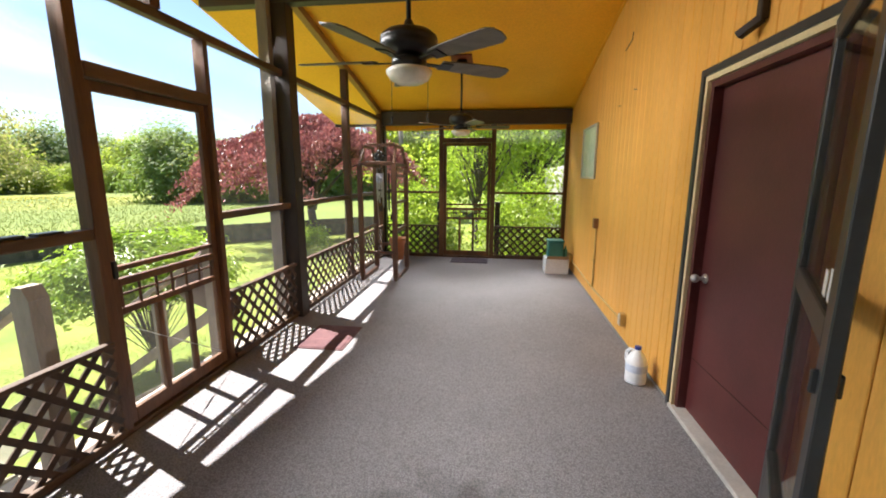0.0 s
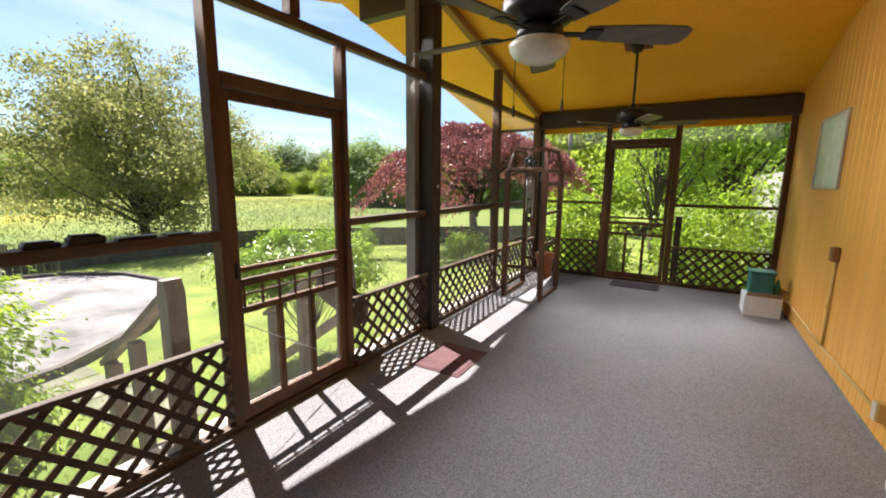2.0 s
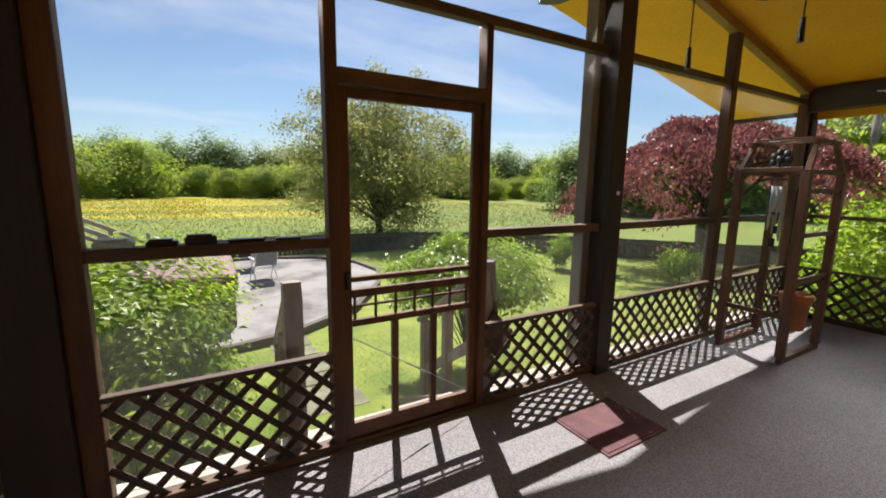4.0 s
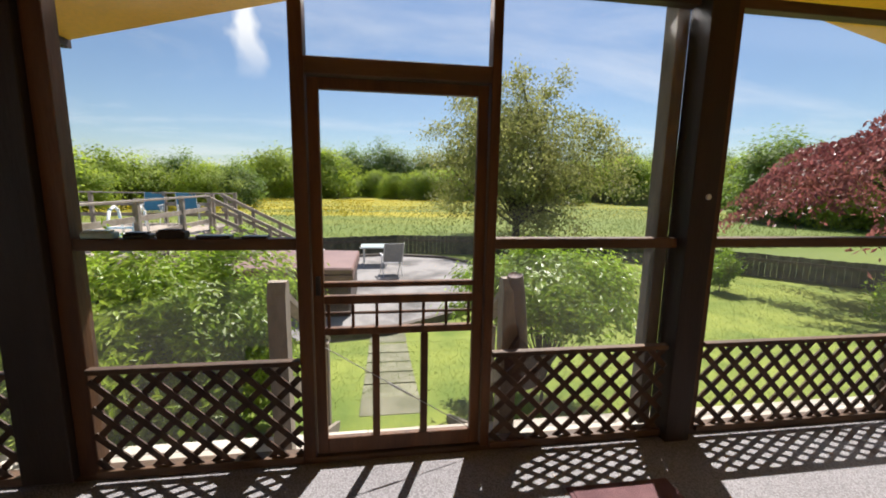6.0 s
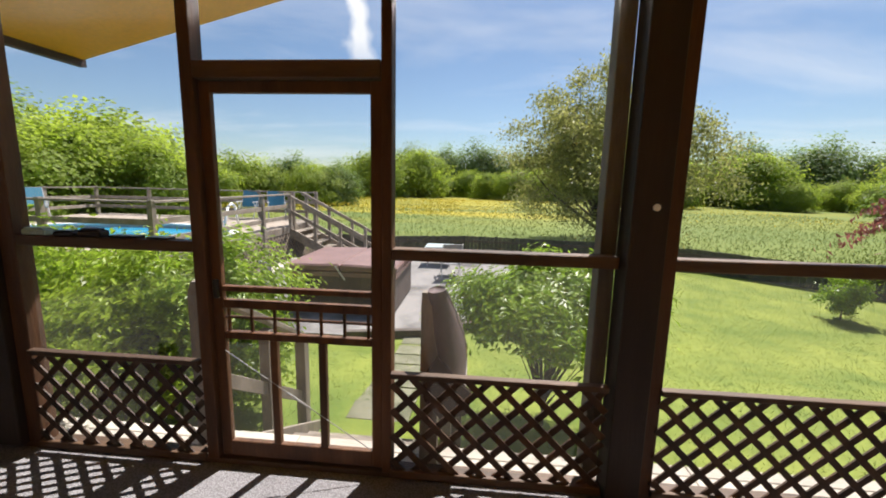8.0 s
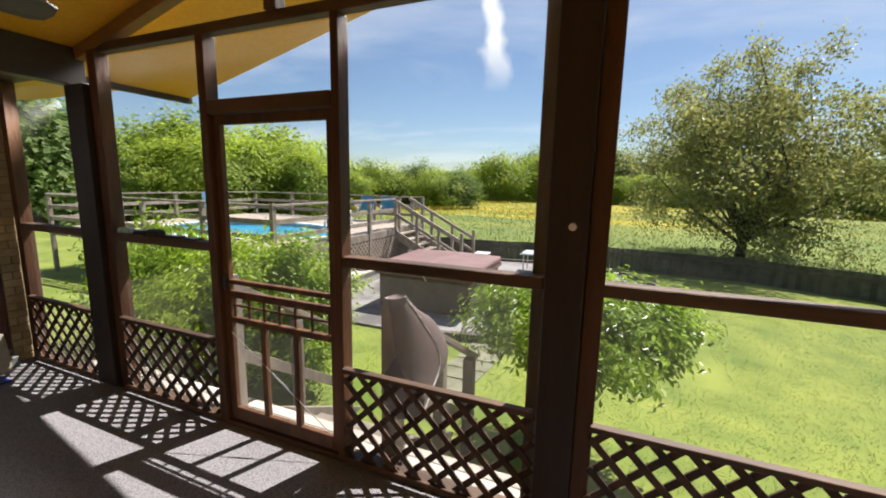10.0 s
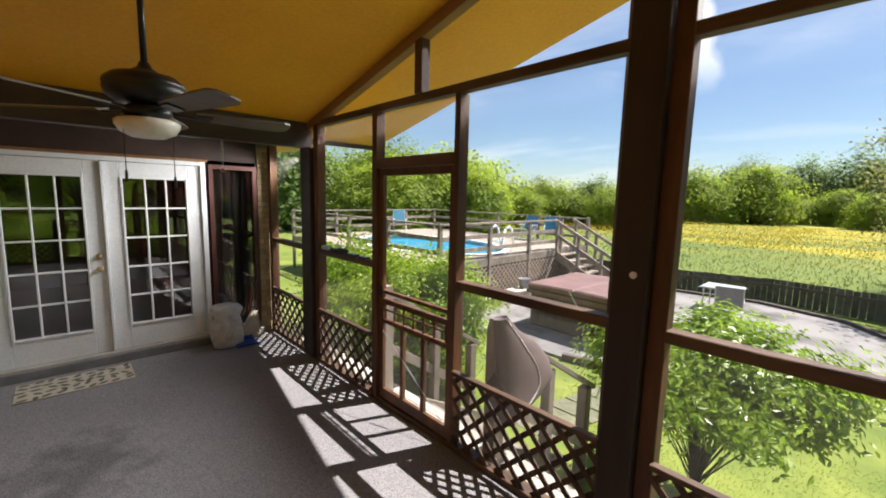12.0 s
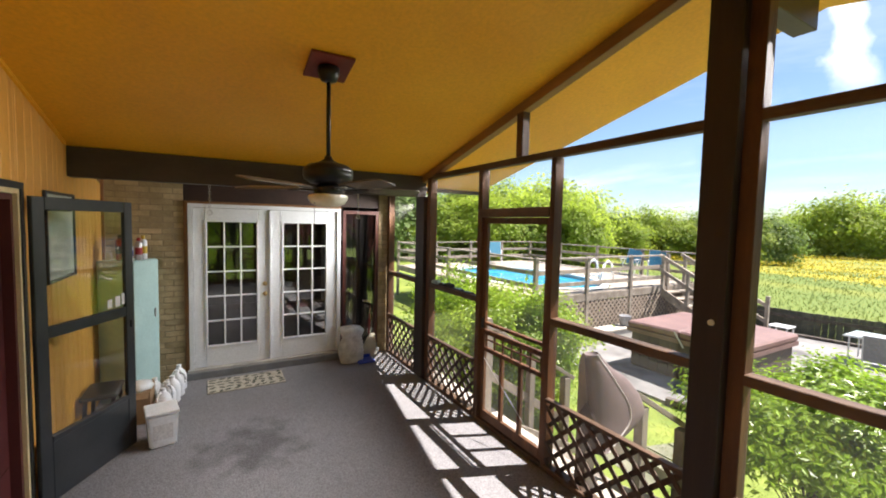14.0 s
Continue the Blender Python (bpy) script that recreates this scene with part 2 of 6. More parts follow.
def carpet_material():
    m = material("grey_ribbed_carpet", (0.236, 0.23, 0.246), (0.295, 0.288, 0.306), 0.9, 0.95, 0.0, 40, low=0.3, high=0.7)
    t = m.node_tree
    p = t.nodes["Principled BSDF"]
    old = p.inputs["Base Color"].links[0].from_socket
    g = t.nodes.new("ShaderNodeNewGeometry")
    v = t.nodes.new("ShaderNodeTexVoronoi")
    v.inputs["Scale"].default_value = 115
    wob = t.nodes.new("ShaderNodeTexNoise")
    wob.inputs["Scale"].default_value, wob.inputs["Detail"].default_value = 55, 5
    t.links.new(g.outputs["Position"], v.inputs["Vector"])
    t.links.new(g.outputs["Position"], wob.inputs["Vector"])
    loops = t.nodes.new("ShaderNodeMapRange")
    loops.inputs["From Max"].default_value, loops.inputs["To Min"].default_value, loops.inputs["To Max"].default_value = 0.75, 1.25, 0.62
    t.links.new(v.outputs["Distance"], loops.inputs[0])
    col = t.nodes.new("ShaderNodeMixRGB")
    col.blend_type, col.inputs[0].default_value = "MULTIPLY", 1.0
    t.links.new(old, col.inputs[1])
    t.links.new(loops.outputs[0], col.inputs[2])
    # worn dirty patch before the glass doors
    sub = t.nodes.new("ShaderNodeVectorMath")
    sub.operation, sub.inputs[1].default_value = "SUBTRACT", (-0.12, 1.4, 0.0)
    t.links.new(g.outputs["Position"], sub.inputs[0])
    ln = t.nodes.new("ShaderNodeVectorMath")
    ln.operation = "LENGTH"
    t.links.new(sub.outputs[0], ln.inputs[0])
    big = t.nodes.new("ShaderNodeTexNoise")
    big.inputs["Scale"].default_value, big.inputs["Detail"].default_value = 5.0, 5
    t.links.new(g.outputs["Position"], big.inputs["Vector"])
    add = t.nodes.new("ShaderNodeMath")
    add.operation = "MULTIPLY_ADD"
    add.inputs[1].default_value = 1.3
    t.links.new(big.outputs["Fac"], add.inputs[0])
    t.links.new(ln.outputs["Value"], add.inputs[2])
    st = t.nodes.new("ShaderNodeMapRange")
    st.inputs["From Min"].default_value, st.inputs["From Max"].default_value = 0.75, 1.15
    st.inputs["To Min"].default_value, st.inputs["To Max"].default_value = 0.55, 1.0
    t.links.new(add.outputs[0], st.inputs[0])
    col2 = t.nodes.new("ShaderNodeMixRGB")
    col2.blend_type, col2.inputs[0].default_value = "MULTIPLY", 1.0
    t.links.new(col.outputs[0], col2.inputs[1])
    t.links.new(st.outputs[0], col2.inputs[2])
    t.links.new(col2.outputs[0], p.inputs["Base Color"])
    bn = t.nodes.new("ShaderNodeBump")
    bn.inputs["Strength"].default_value, bn.inputs["Distance"].default_value = 0.6, 0.006
    bn.invert = True
    t.links.new(v.outputs["Distance"], bn.inputs["Height"])
    t.links.new(bn.outputs[0], p.inputs["Normal"])
    return m


CARPET = carpet_material()

# ---- building blocks ----
WORLD = {}


def thing(name, base, label, category, group=""):
    ob = new(name)
    ob.empty_display_size = 0.1
    ob.location = base
    WORLD[ob.name] = Matrix.Translation(base)
    return tagged(ob, label, category, group)


def part(name, bm, mat_, parent=None, label="", smooth=False):
    me = bpy.data.meshes.new(name)
    bm.normal_update()
    bm.to_mesh(me)
    bm.free()
    me.materials.append(mat_)
    if smooth:
        me.shade_smooth()
    ob = new(name, me)
    if parent is not None:
        ob.parent = parent
        ob.matrix_parent_inverse = WORLD.get(parent.name, Matrix()).inverted()
    return tagged(ob, label)


def structure(name, bm, mat_, label, category):
    return tagged(part(name, bm, mat_), label, category, kind="structure")


def add_box(bm, x0, y0, z0, x1, y1, z1, bevel=0.0, m=None):
    if m is None and bevel:
        mx = min(x1 - x0, y1 - y0, z1 - z0)
        bevel = min(bevel, mx * 0.3)
    res = bmesh.ops.create_cube(bm, size=1.0)
    mt = Matrix.Translation(((x0 + x1) / 2, (y0 + y1) / 2, (z0 + z1) / 2)) @ Matrix.Diagonal((x1 - x0, y1 - y0, z1 - z0, 1))
    bmesh.ops.transform(bm, matrix=(m @ mt) if m is not None else mt, verts=res["verts"])
    if bevel:
        edges = list({e for v in res["verts"] for e in v.link_edges})
        bmesh.ops.bevel(bm, geom=edges, offset=bevel, segments=1, affect="EDGES")
    return bm


def box(x0, y0, z0, x1, y1, z1, bevel=0.004, m=None):
    return add_box(bmesh.new(), x0, y0, z0, x1, y1, z1, bevel, m)


def frame_to(p, q, up=(0, 0, 1)):
    p, q = Vector(p), Vector(q)
    d = (q - p)
    ln = d.length
    z = d.normalized()
    u = Vector(up)
    if abs(z.dot(u)) > 0.98:
        u = Vector((1, 0, 0))
    x = u.cross(z).normalized()
    y = z.cross(x)
    m = Matrix((x, y, z)).transposed().to_4x4()
    m.translation = p
    return m, ln


def add_bar(bm, p, q, w, h, bevel=0.0, up=(0, 0, 1)):
    """A squared bar from p to q, w across and h along up."""
    m, ln = frame_to(p, q, up)
    return add_box(bm, -w / 2, -h / 2, 0, w / 2, h / 2, ln, bevel, m)


def bar(p, q, w, h, bevel=0.003, up=(0, 0, 1)):
    return add_bar(bmesh.new(), p, q, w, h, bevel, up)


def add_rod(bm, p, q, r0, r1=None, n=10):
    m, ln = frame_to(p, q)
    res = bmesh.ops.create_cone(bm, cap_ends=True, segments=n, radius1=r0, radius2=r0 if r1 is None else r1, depth=ln)
    bmesh.ops.transform(bm, matrix=m @ Matrix.Translation((0, 0, ln / 2)), verts=res["verts"])
    return bm


def rod(p, q, r0, r1=None, n=10):
    return add_rod(bmesh.new(), p, q, r0, r1, n)


def add_lathe(bm, profile, at=(0, 0, 0), n=20, squash=(1, 1)):
    rings = []
    for r, z in profile:
        rings.append([bm.verts.new((at[0] + squash[0] * r * math.cos(2 * math.pi * k / n), at[1] + squash[1] * r * math.sin(2 * math.pi * k / n), at[2] + z)) for k in range(n)])
    for a, b in zip(rings, rings[1:]):
        for k in range(n):
            bm.faces.new((a[k], a[(k + 1) % n], b[(k + 1) % n], b[k]))
    bm.faces.new(list(reversed(rings[0])))
    bm.faces.new(rings[-1])
    return bm


def lathe(profile, at=(0, 0, 0), n=20, squash=(1, 1)):
    return add_lathe(bmesh.new(), profile, at, n, squash)


def prism(points, axis, a, b):
    """Points of an outline in the plane across axis, drawn out from a to b."""
    bm = bmesh.new()

    def at(p, v):
        return {"x": (v, p[0], p[1]), "y": (p[0], v, p[1]), "z": (p[0], p[1], v)}[axis]

    lo, hi = [bm.verts.new(at(p, a)) for p in points], [bm.verts.new(at(p, b)) for p in points]
    n = len(points)
    bm.faces.new(lo)
    bm.faces.new(hi)
    for k in range(n):
        bm.faces.new((lo[k], lo[(k + 1) % n], hi[(k + 1) % n], hi[k]))
    bmesh.ops.recalc_face_normals(bm, faces=bm.faces)
    return bm


def sheet(p, u, v):
    """A thin flat quad: corner p, sides u and v."""
    bm = bmesh.new()
    p, u, v = Vector(p), Vector(u), Vector(v)
    bm.faces.new([bm.verts.new(c) for c in (p, p + u, p + u + v, p + v)])
    return bm


# ---- the porch ----
XL, XR = -2.10, 1.24            # screened side, house side
YB, YF = -0.56, 7.58            # wall with the glass doors, far screened end
RIDGE, TOP, PITCH_S, PITCH_N = 4.04, 3.40, 0.248, 0.213
EAVE0, EAVE1, RAKE = 0.2, 8.13, -3.26


def ceil_z(y):
    return TOP - (PITCH_S if y < RIDGE else PITCH_N) * abs(y - RIDGE)


floor = structure("floor", box(-2.2, YB - 0.15, -0.12, XR, YF + 0.1, 0.0, 0), CARPET, "grey ribbed outdoor carpet on the porch floor, worn and stained", "floor")
structure("floor_skirt", box(-2.26, YB - 0.15, -0.3, -2.2, YF + 0.16, -0.004), WOODH, "weathered brown board round the porch floor edge", "trim")
structure("porch_base", box(-2.15, YB - 0.15, -1.3, XR + 0.1, YF + 0.05, -0.125, 0), CONCRETE, "grey concrete base under the porch", "foundation")

th = 0.14
roof_pts = [(EAVE0, ceil_z(EAVE0)), (RIDGE, TOP), (EAVE1, ceil_z(EAVE1)), (EAVE1, ceil_z(EAVE1) + th), (RIDGE, TOP + th), (EAVE0, ceil_z(EAVE0) + th)]
ceiling = structure("ceiling", prism(roof_pts, "x", RAKE, XR + 0.3), CEIL, "mustard yellow painted sloping porch ceiling and soffit", "ceiling")
up_pts = [(EAVE0 - 0.05, ceil_z(EAVE0) + th + 0.004 - 0.01), (RIDGE, TOP + th + 0.004), (EAVE1 + 0.05, ceil_z(EAVE1) + th - 0.006), (EAVE1 + 0.05, ceil_z(EAVE1) + th + 0.03), (RIDGE, TOP + th + 0.04), (EAVE0 - 0.05, ceil_z(EAVE0) + th + 0.03)]
structure("roof", prism(up_pts, "x", RAKE - 0.06, XR + 0.3), SHINGLE, "grey shingled low gable roof over the porch", "roof")
for s, e in ((EAVE0, -1), (EAVE1, 1)):
    g = prism([(s + e * 0.004, ceil_z(s) + 0.14), (s + e * 0.11, ceil_z(s) + 0.14), (s + e * 0.11, ceil_z(s) + 0.01), (s + e * 0.06, ceil_z(s) - 0.05), (s + e * 0.004, ceil_z(s) - 0.05)], "x", RAKE - 0.02, XR)
    structure("gutter", g, DARKWALL, "dark brown metal eaves gutter", "gutter")

# ridge beam, end beams
structure("ridge_beam", box(RAKE + 0.3, RIDGE - 0.06, TOP - 0.24, XR, RIDGE + 0.06, TOP - 0.015), BEAM, "dark brown painted timber ridge beam", "beam")
structure("end_beam_house", box(XL - 0.06, 0.50, 2.29, XR, 0.62, 2.545), BEAM, "dark brown painted timber beam before the glass doors", "beam")
structure("end_beam_far", box(XL - 0.06, YF - 0.2, 2.42, XR, YF - 0.06, 2.655), BEAM, "dark brown painted timber beam over the far screens", "beam")

# screened gable side
side = structure("wall_west", box(XL - 0.09, YB, 0.0, XL - 0.01, YF, 0.035), WOODH, "brown timber sill under the screened side", "wall")


def stud(y0, y1, z0, z1, mat_=WOOD, x0=XL - 0.09, x1=XL, name="post", label=""):
    return part(name, box(x0, y0, z0, x1, y1, z1), mat_, side, label)


def side_rail(y0, y1, z0, z1, x0=XL - 0.08, x1=XL - 0.01, name="rail"):
    return part(name, box(x0, y0, z0, x1, y1, z1), WOODH, side)


stud(0.53, 0.757, 0.035, 2.29, POST, XL - 0.1, XL + 0.04, "corner_post")
stud(0.76, 0.85, 0.035, ceil_z(0.8) - 0.08)
stud(1.85, 1.915, 0.035, 2.49)
stud(2.83, 2.88, 0.035, 2.49)
stud(3.89, 3.967, 0.035, ceil_z(3.9) - 0.1, GREYSTUD, XL - 0.21, XL - 0.1)
stud(3.97, 4.13, 0.0, TOP - 0.24, POST, XL - 0.11, XL + 0.05, "centre_post")
stud(4.133, 4.21, 0.035, ceil_z(4.16) - 0.1, WOOD, XL - 0.09, XL - 0.005)
stud(5.66, 5.76, 0.035, ceil_z(5.7) - 0.08)
stud(YF - 0.25, YF - 0.15, 0.035, ceil_z(YF - 0.2) - 0.05)
stud(YF - 0.14, YF, 0.035, 2.4, POST, XL - 0.1, XL + 0.03, "corner_post")
stud(-0.53, -0.45, 0.035, 2.40)
part("stud_short", box(XL - 0.08, 2.40, 2.552, XL, 2.48, ceil_z(2.44) - 0.08), WOOD, side)
for y0, y1 in ((0.69, 3.955), (4.20, YF - 0.25)):
    side_rail(y0, y1, 2.492, 2.55)
for y0, y1 in ((-0.45, 0.53), (0.85, 1.85), (2.88, 3.955), (4.20, 5.66), (5.76, YF - 0.25)):
    side_rail(y0, y1, 1.19, 1.247, XL - 0.085, XL - 0.005, "mid_rail")
for a, b in (((0.62), (RIDGE - 0.13)), ((RIDGE + 0.13), (YF - 0.12))):
    part("rake_trim", bar((XL - 0.04, a, ceil_z(a) - 0.047), (XL - 0.04, b, ceil_z(b) - 0.047), 0.08, 0.085), RAKEW, side, "ochre brown rake board")


def screen(name, p, u, v, low, parent):
    ob = part(name, sheet(p, u, v), SCREEN_LOW if low else SCREEN, parent)
    ob.visible_shadow = False
    return ob


for y0, y1 in ((-0.45, 0.53), (0.85, 1.85), (2.88, 3.955), (4.20, 5.66), (5.76, YF - 0.25)):
    screen("screen", (XL - 0.06, y0, 0.04), (0, y1 - y0, 0), (0, 0, 1.155), True, side)
    screen("screen", (XL - 0.06, y0, 1.247), (0, y1 - y0, 0), (0, 0, 1.1 if y0 < 0 else 1.245), False, side)
screen("screen", (XL - 0.06, 1.915, 2.115), (0, 0.915, 0), (0, 0, 0.37), False, side)
part("header", box(XL - 0.09, 1.917, 2.035, XL + 0.005, 2.828, 2.115), WOODH, side, "reddish brown timber door header")


def lattice(parent, place, u0, u1, z0, z1, gap=0.142, w=0.033):
    """Crossed diagonal slats; place(u, z, d) puts a point d in front of the wall."""
    for sign in (1, -1):
        c = (u0 - z1 if sign > 0 else u0 + z0) + gap * 0.5
        end = u1 - z0 if sign > 0 else u1 + z1
        while c < end:
            if sign > 0:      # u - z = c
                a, b = max(u0, c + z0), min(u1, c + z1)
                pa, pb = (a, a - c), (b, b - c)
            else:             # u + z = c
                a, b = max(u0, c - z1), min(u1, c - z0)
                pa, pb = (a, c - a), (b, c - b)
            if b - a > 0.03:
                d = 0.006 if sign > 0 else 0.016
                p, q = Vector(place(*pa, d)), Vector(place(*pb, d))
                nrm = Vector(place(0, 0, 1)) - Vector(place(0, 0, 0))
                part("slat", bar(p, q, w, 0.009, 0, nrm), SLAT, parent)
            c += gap


def lattice_panel(u0, u1, place, label, cap=True):
    ob = thing("lattice_panel", place(u0, 0.04, 0), label, "lattice", "lattice panels round the porch")
    lattice(ob, place, u0 + 0.004, u1 - 0.004, 0.05, 0.585)
    m0, m1 = Vector(place(u0, 0.598, 0.012)), Vector(place(u1, 0.598, 0.012))
    part("cap_rail", bar(m0, m1, 0.045, 0.028), WOODH, ob)
    m0, m1 = Vector(place(u0, 0.053, 0.022)), Vector(place(u1, 0.053, 0.022))
    part("bottom_rail", bar(m0, m1, 0.025, 0.035), WOODH, ob)
    return ob


def on_side(u, z, d):
    return (XL - 0.012 + d, u, z)


def on_end(u, z, d):
    return (u, YF - 0.012 - d, z)


for u0, u1 in ((-0.45, 0.525), (0.85, 1.85), (2.88, 3.955), (4.20, 5.66), (5.76, YF - 0.25)):
    lattice_panel(u0, u1, on_side, "brown diagonal wooden lattice under the porch screen")

# far screened end
end = structure("wall_north", box(XL, YF - 0.08, 0.0, XR, YF, 0.035), WOODH, "brown timber sill under the far screens", "wall")
DX0, DX1 = -0.985, -0.115
for x0, x1, z1 in ((DX0 - 0.08, DX0, 2.42), (DX1, DX1 + 0.08, 2.42), (XR - 0.07, XR - 0.002, 2.42)):
    part("post", box(x0, YF - 0.08, 0.035, x1, YF + 0.01, z1), WOOD, end)
part("yellow_header", box(XL + 0.03, YF - 0.055, 2.335, XR - 0.07, YF - 0.005, 2.42), CEIL, end, "yellow painted board under the beam")
part("header", box(DX0, YF - 0.08, 2.115, DX1, YF, 2.2), WOOD, end)
for x0, x1 in ((XL + 0.03, DX0 - 0.08), (DX1 + 0.08, XR - 0.07)):
    part("mid_rail", box(x0, YF - 0.07, 1.2, x1, YF - 0.01, 1.24), WOOD, end)
    screen("screen", (x0, YF - 0.02, 0.04), (x1 - x0, 0, 0), (0, 0, 1.16), True, end)
    screen("screen", (x0, YF - 0.02, 1.24), (x1 - x0, 0, 0), (0, 0, 1.08), False, end)
    lattice_panel(x0, x1, lambda u, z, d: (u, YF - 0.07 - d, z), "brown diagonal wooden lattice under the far porch screen")


def screen_door(name, place, u0, u1, label, top=2.03):
    """A timber screen door; place(u, z, d)."""
    ob = thing(name, place(u0, 0.03, 0), label, "screen door", "screen doors of the porch")
    s = 0.055

    def piece(nm, ua, za, ub, zb, d0=-0.018, d1=0.018, mt=WOOD):
        p, q = Vector(place(ua, za, d0)), Vector(place(ub, zb, d1))
        lo, hi = [min(a, b) for a, b in zip(p, q)], [max(a, b) for a, b in zip(p, q)]
        return part(nm, box(*lo, *hi), mt, ob)

    piece("stile", u0, 0.04, u0 + s, top)
    piece("stile", u1 - s, 0.04, u1, top)
    a, b = u0 + s, u1 - s
    piece("top_rail", a, top - 0.055, b, top)
    piece("bottom_rail", a, 0.04, b, 0.13)
    piece("push_bar", a, 0.985, b, 1.015)
    piece("lock_rail", a, 0.895, b, 0.94)
    piece("lower_rail", a, 0.725, b, 0.765)
    third = (b - a) / 3
    for k in (1, 2):
        piece("bar", a + k * third - 0.02, 0.13, a + k * third + 0.02, 0.725)
    piece("thin_rail", a, 0.835, b, 0.85, -0.008, 0.008)
    for k in range(7):
        u = a + 0.02 + k * (b - a - 0.04) / 6
        piece("spindle", u - 0.008, 0.765, u + 0.008, 0.895, -0.008, 0.008)
    lowp, u_v, z_v = Vector(place(a, 0.13, 0)), Vector(place(b, 0.13, 0)), Vector(place(a, top - 0.055, 0))
    screen("screen", lowp, u_v - lowp, (z_v - lowp) * (0.6 / (top - 0.185)), True, ob)
    p2 = lowp + (z_v - lowp) * (0.6 / (top - 0.185))
    screen("screen", p2, u_v - lowp, (z_v - lowp) * ((top - 0.785) / (top - 0.185)), False, ob)
    cable = bmesh.new()
    pa, pb = Vector(place(a, 0.66, 0.02)), Vector(place(b, 0.14, 0.02))
    add_rod(cable, pa, pb, 0.0025, n=6)
    add_rod(cable, pa.lerp(pb, 0.42), pa.lerp(pb, 0.58), 0.006, n=6)
    part("brace_cable", cable, STEEL, ob, "thin steel turnbuckle cable across the door")
    hp = Vector(place(u0 + 0.03 if u0 > 0 else u1 - 0.03, 1.0, 0.02))
    part("handle", box(hp.x - 0.012, hp.y - 0.012, hp.z - 0.05, hp.x + 0.02, hp.y + 0.012, hp.z + 0.05), BLACK, ob)
    return ob


STEEL = material("dull_steel", (0.4, 0.4, 0.4), (0.55, 0.55, 0.55), 6.0, 0.4, 0.05, 60, metal=0.8)
screen_door("screen_door", lambda u, z, d: (XL - 0.05 + d, u, z), 1.92, 2.825, "reddish brown timber screen door with lower bars, closed")
screen_door("screen_door", lambda u, z, d: (u, YF - 0.05 - d, z), DX0 + 0.004, DX1 - 0.004, "brown timber screen door at the far end, closed", 2.11)

# ---- house side wall with the maroon door ----
DY0, DY1, DTOP = 1.66, 2.70, 2.10
backing = bmesh.new()
add_box(backing, XR + 0.03, YB, -0.3, XR + 0.16, DY0 + 0.02, 3.4)
add_box(backing, XR + 0.03, DY1 - 0.02, -0.3, XR + 0.16, YF + 0.1, 3.4)
add_box(backing, XR + 0.03, DY0 + 0.02, DTOP - 0.02, XR + 0.16, DY1 - 0.02, 3.4)
wall_e = structure("wall_east", backing, GROOVE, "yellow painted vertical board siding of the house", "wall")
y = YB + 0.002
k = 0
widths = (0.132, 0.128, 0.14, 0.126, 0.134, 0.1)
while y < YF + 0.05:
    w = widths[k % 6] - 0.007
    k += 1
    lo = 0.0
    spans = [(y, min(y + w, YF + 0.06), lo)]
    if y < DY1 + 0.02 and y + w > DY0 - 0.02:
        spans = []
        if y < DY0 - 0.01:
            spans.append((y, DY0 - 0.01, lo))
        spans.append((max(y, DY0 - 0.009), min(y + w, DY1 + 0.009), DTOP + 0.01))
        if y + w > DY1 + 0.02:
            spans.append((DY1 + 0.01, y + w, lo))
    for a, b, l in spans:
        if b - a < 0.012:
            continue
        pts = [(a, l), (b, l), (b, ceil_z(b) + 0.05), (a, ceil_z(a) + 0.05)]
        if a < RIDGE < b:
            pts = [(a, l), (b, l), (b, ceil_z(b) + 0.05), (RIDGE, TOP + 0.05), (a, ceil_z(a) + 0.05)]
        bm = prism(pts, "x", XR, XR + 0.031)
        edges = [e for e in bm.edges if all(abs(v.co.x - XR) < 1e-5 for v in e.verts) and abs(e.verts[0].co.y - e.verts[1].co.y) < 1e-4]
        bmesh.ops.bevel(bm, geom=edges, offset=0.004, segments=1, affect="EDGES")
        part("board", bm, YELLOW, wall_e)
    y += w + 0.007

structure("ceiling_edge_trim", prism([(0.7, ceil_z(0.7) - 0.03), (RIDGE, TOP - 0.03), (YF - 0.2, ceil_z(YF - 0.2) - 0.03), (YF - 0.2, ceil_z(YF - 0.2) - 0.004), (RIDGE, TOP - 0.004), (0.7, ceil_z(0.7) - 0.004)], "x", XR - 0.02, XR - 0.002), CEIL, "narrow yellow moulding where wall meets ceiling", "trim")

casing = structure("door_casing", prism([(DY0 - 0.03, 0), (DY0 - 0.03, DTOP + 0.06), (DY1 + 0.03, DTOP + 0.06), (DY1 + 0.03, 0), (DY1 - 0.01, 0), (DY1 - 0.01, DTOP + 0.02), (DY0 + 0.01, DTOP + 0.02), (DY0 + 0.01, 0)], "x", XR - 0.028, XR - 0.002), BLACK, "black metal frame round the maroon door", "trim")
structure("door_trim", prism([(DY0 + 0.012, 0), (DY0 + 0.012, DTOP + 0.018), (DY1 - 0.012, DTOP + 0.018), (DY1 - 0.012, 0), (DY1 - 0.04, 0), (DY1 - 0.04, DTOP - 0.012), (DY0 + 0.04, DTOP - 0.012), (DY0 + 0.04, 0)], "x", XR - 0.018, XR + 0.03), CREAM, "cream wooden inner door trim", "trim")
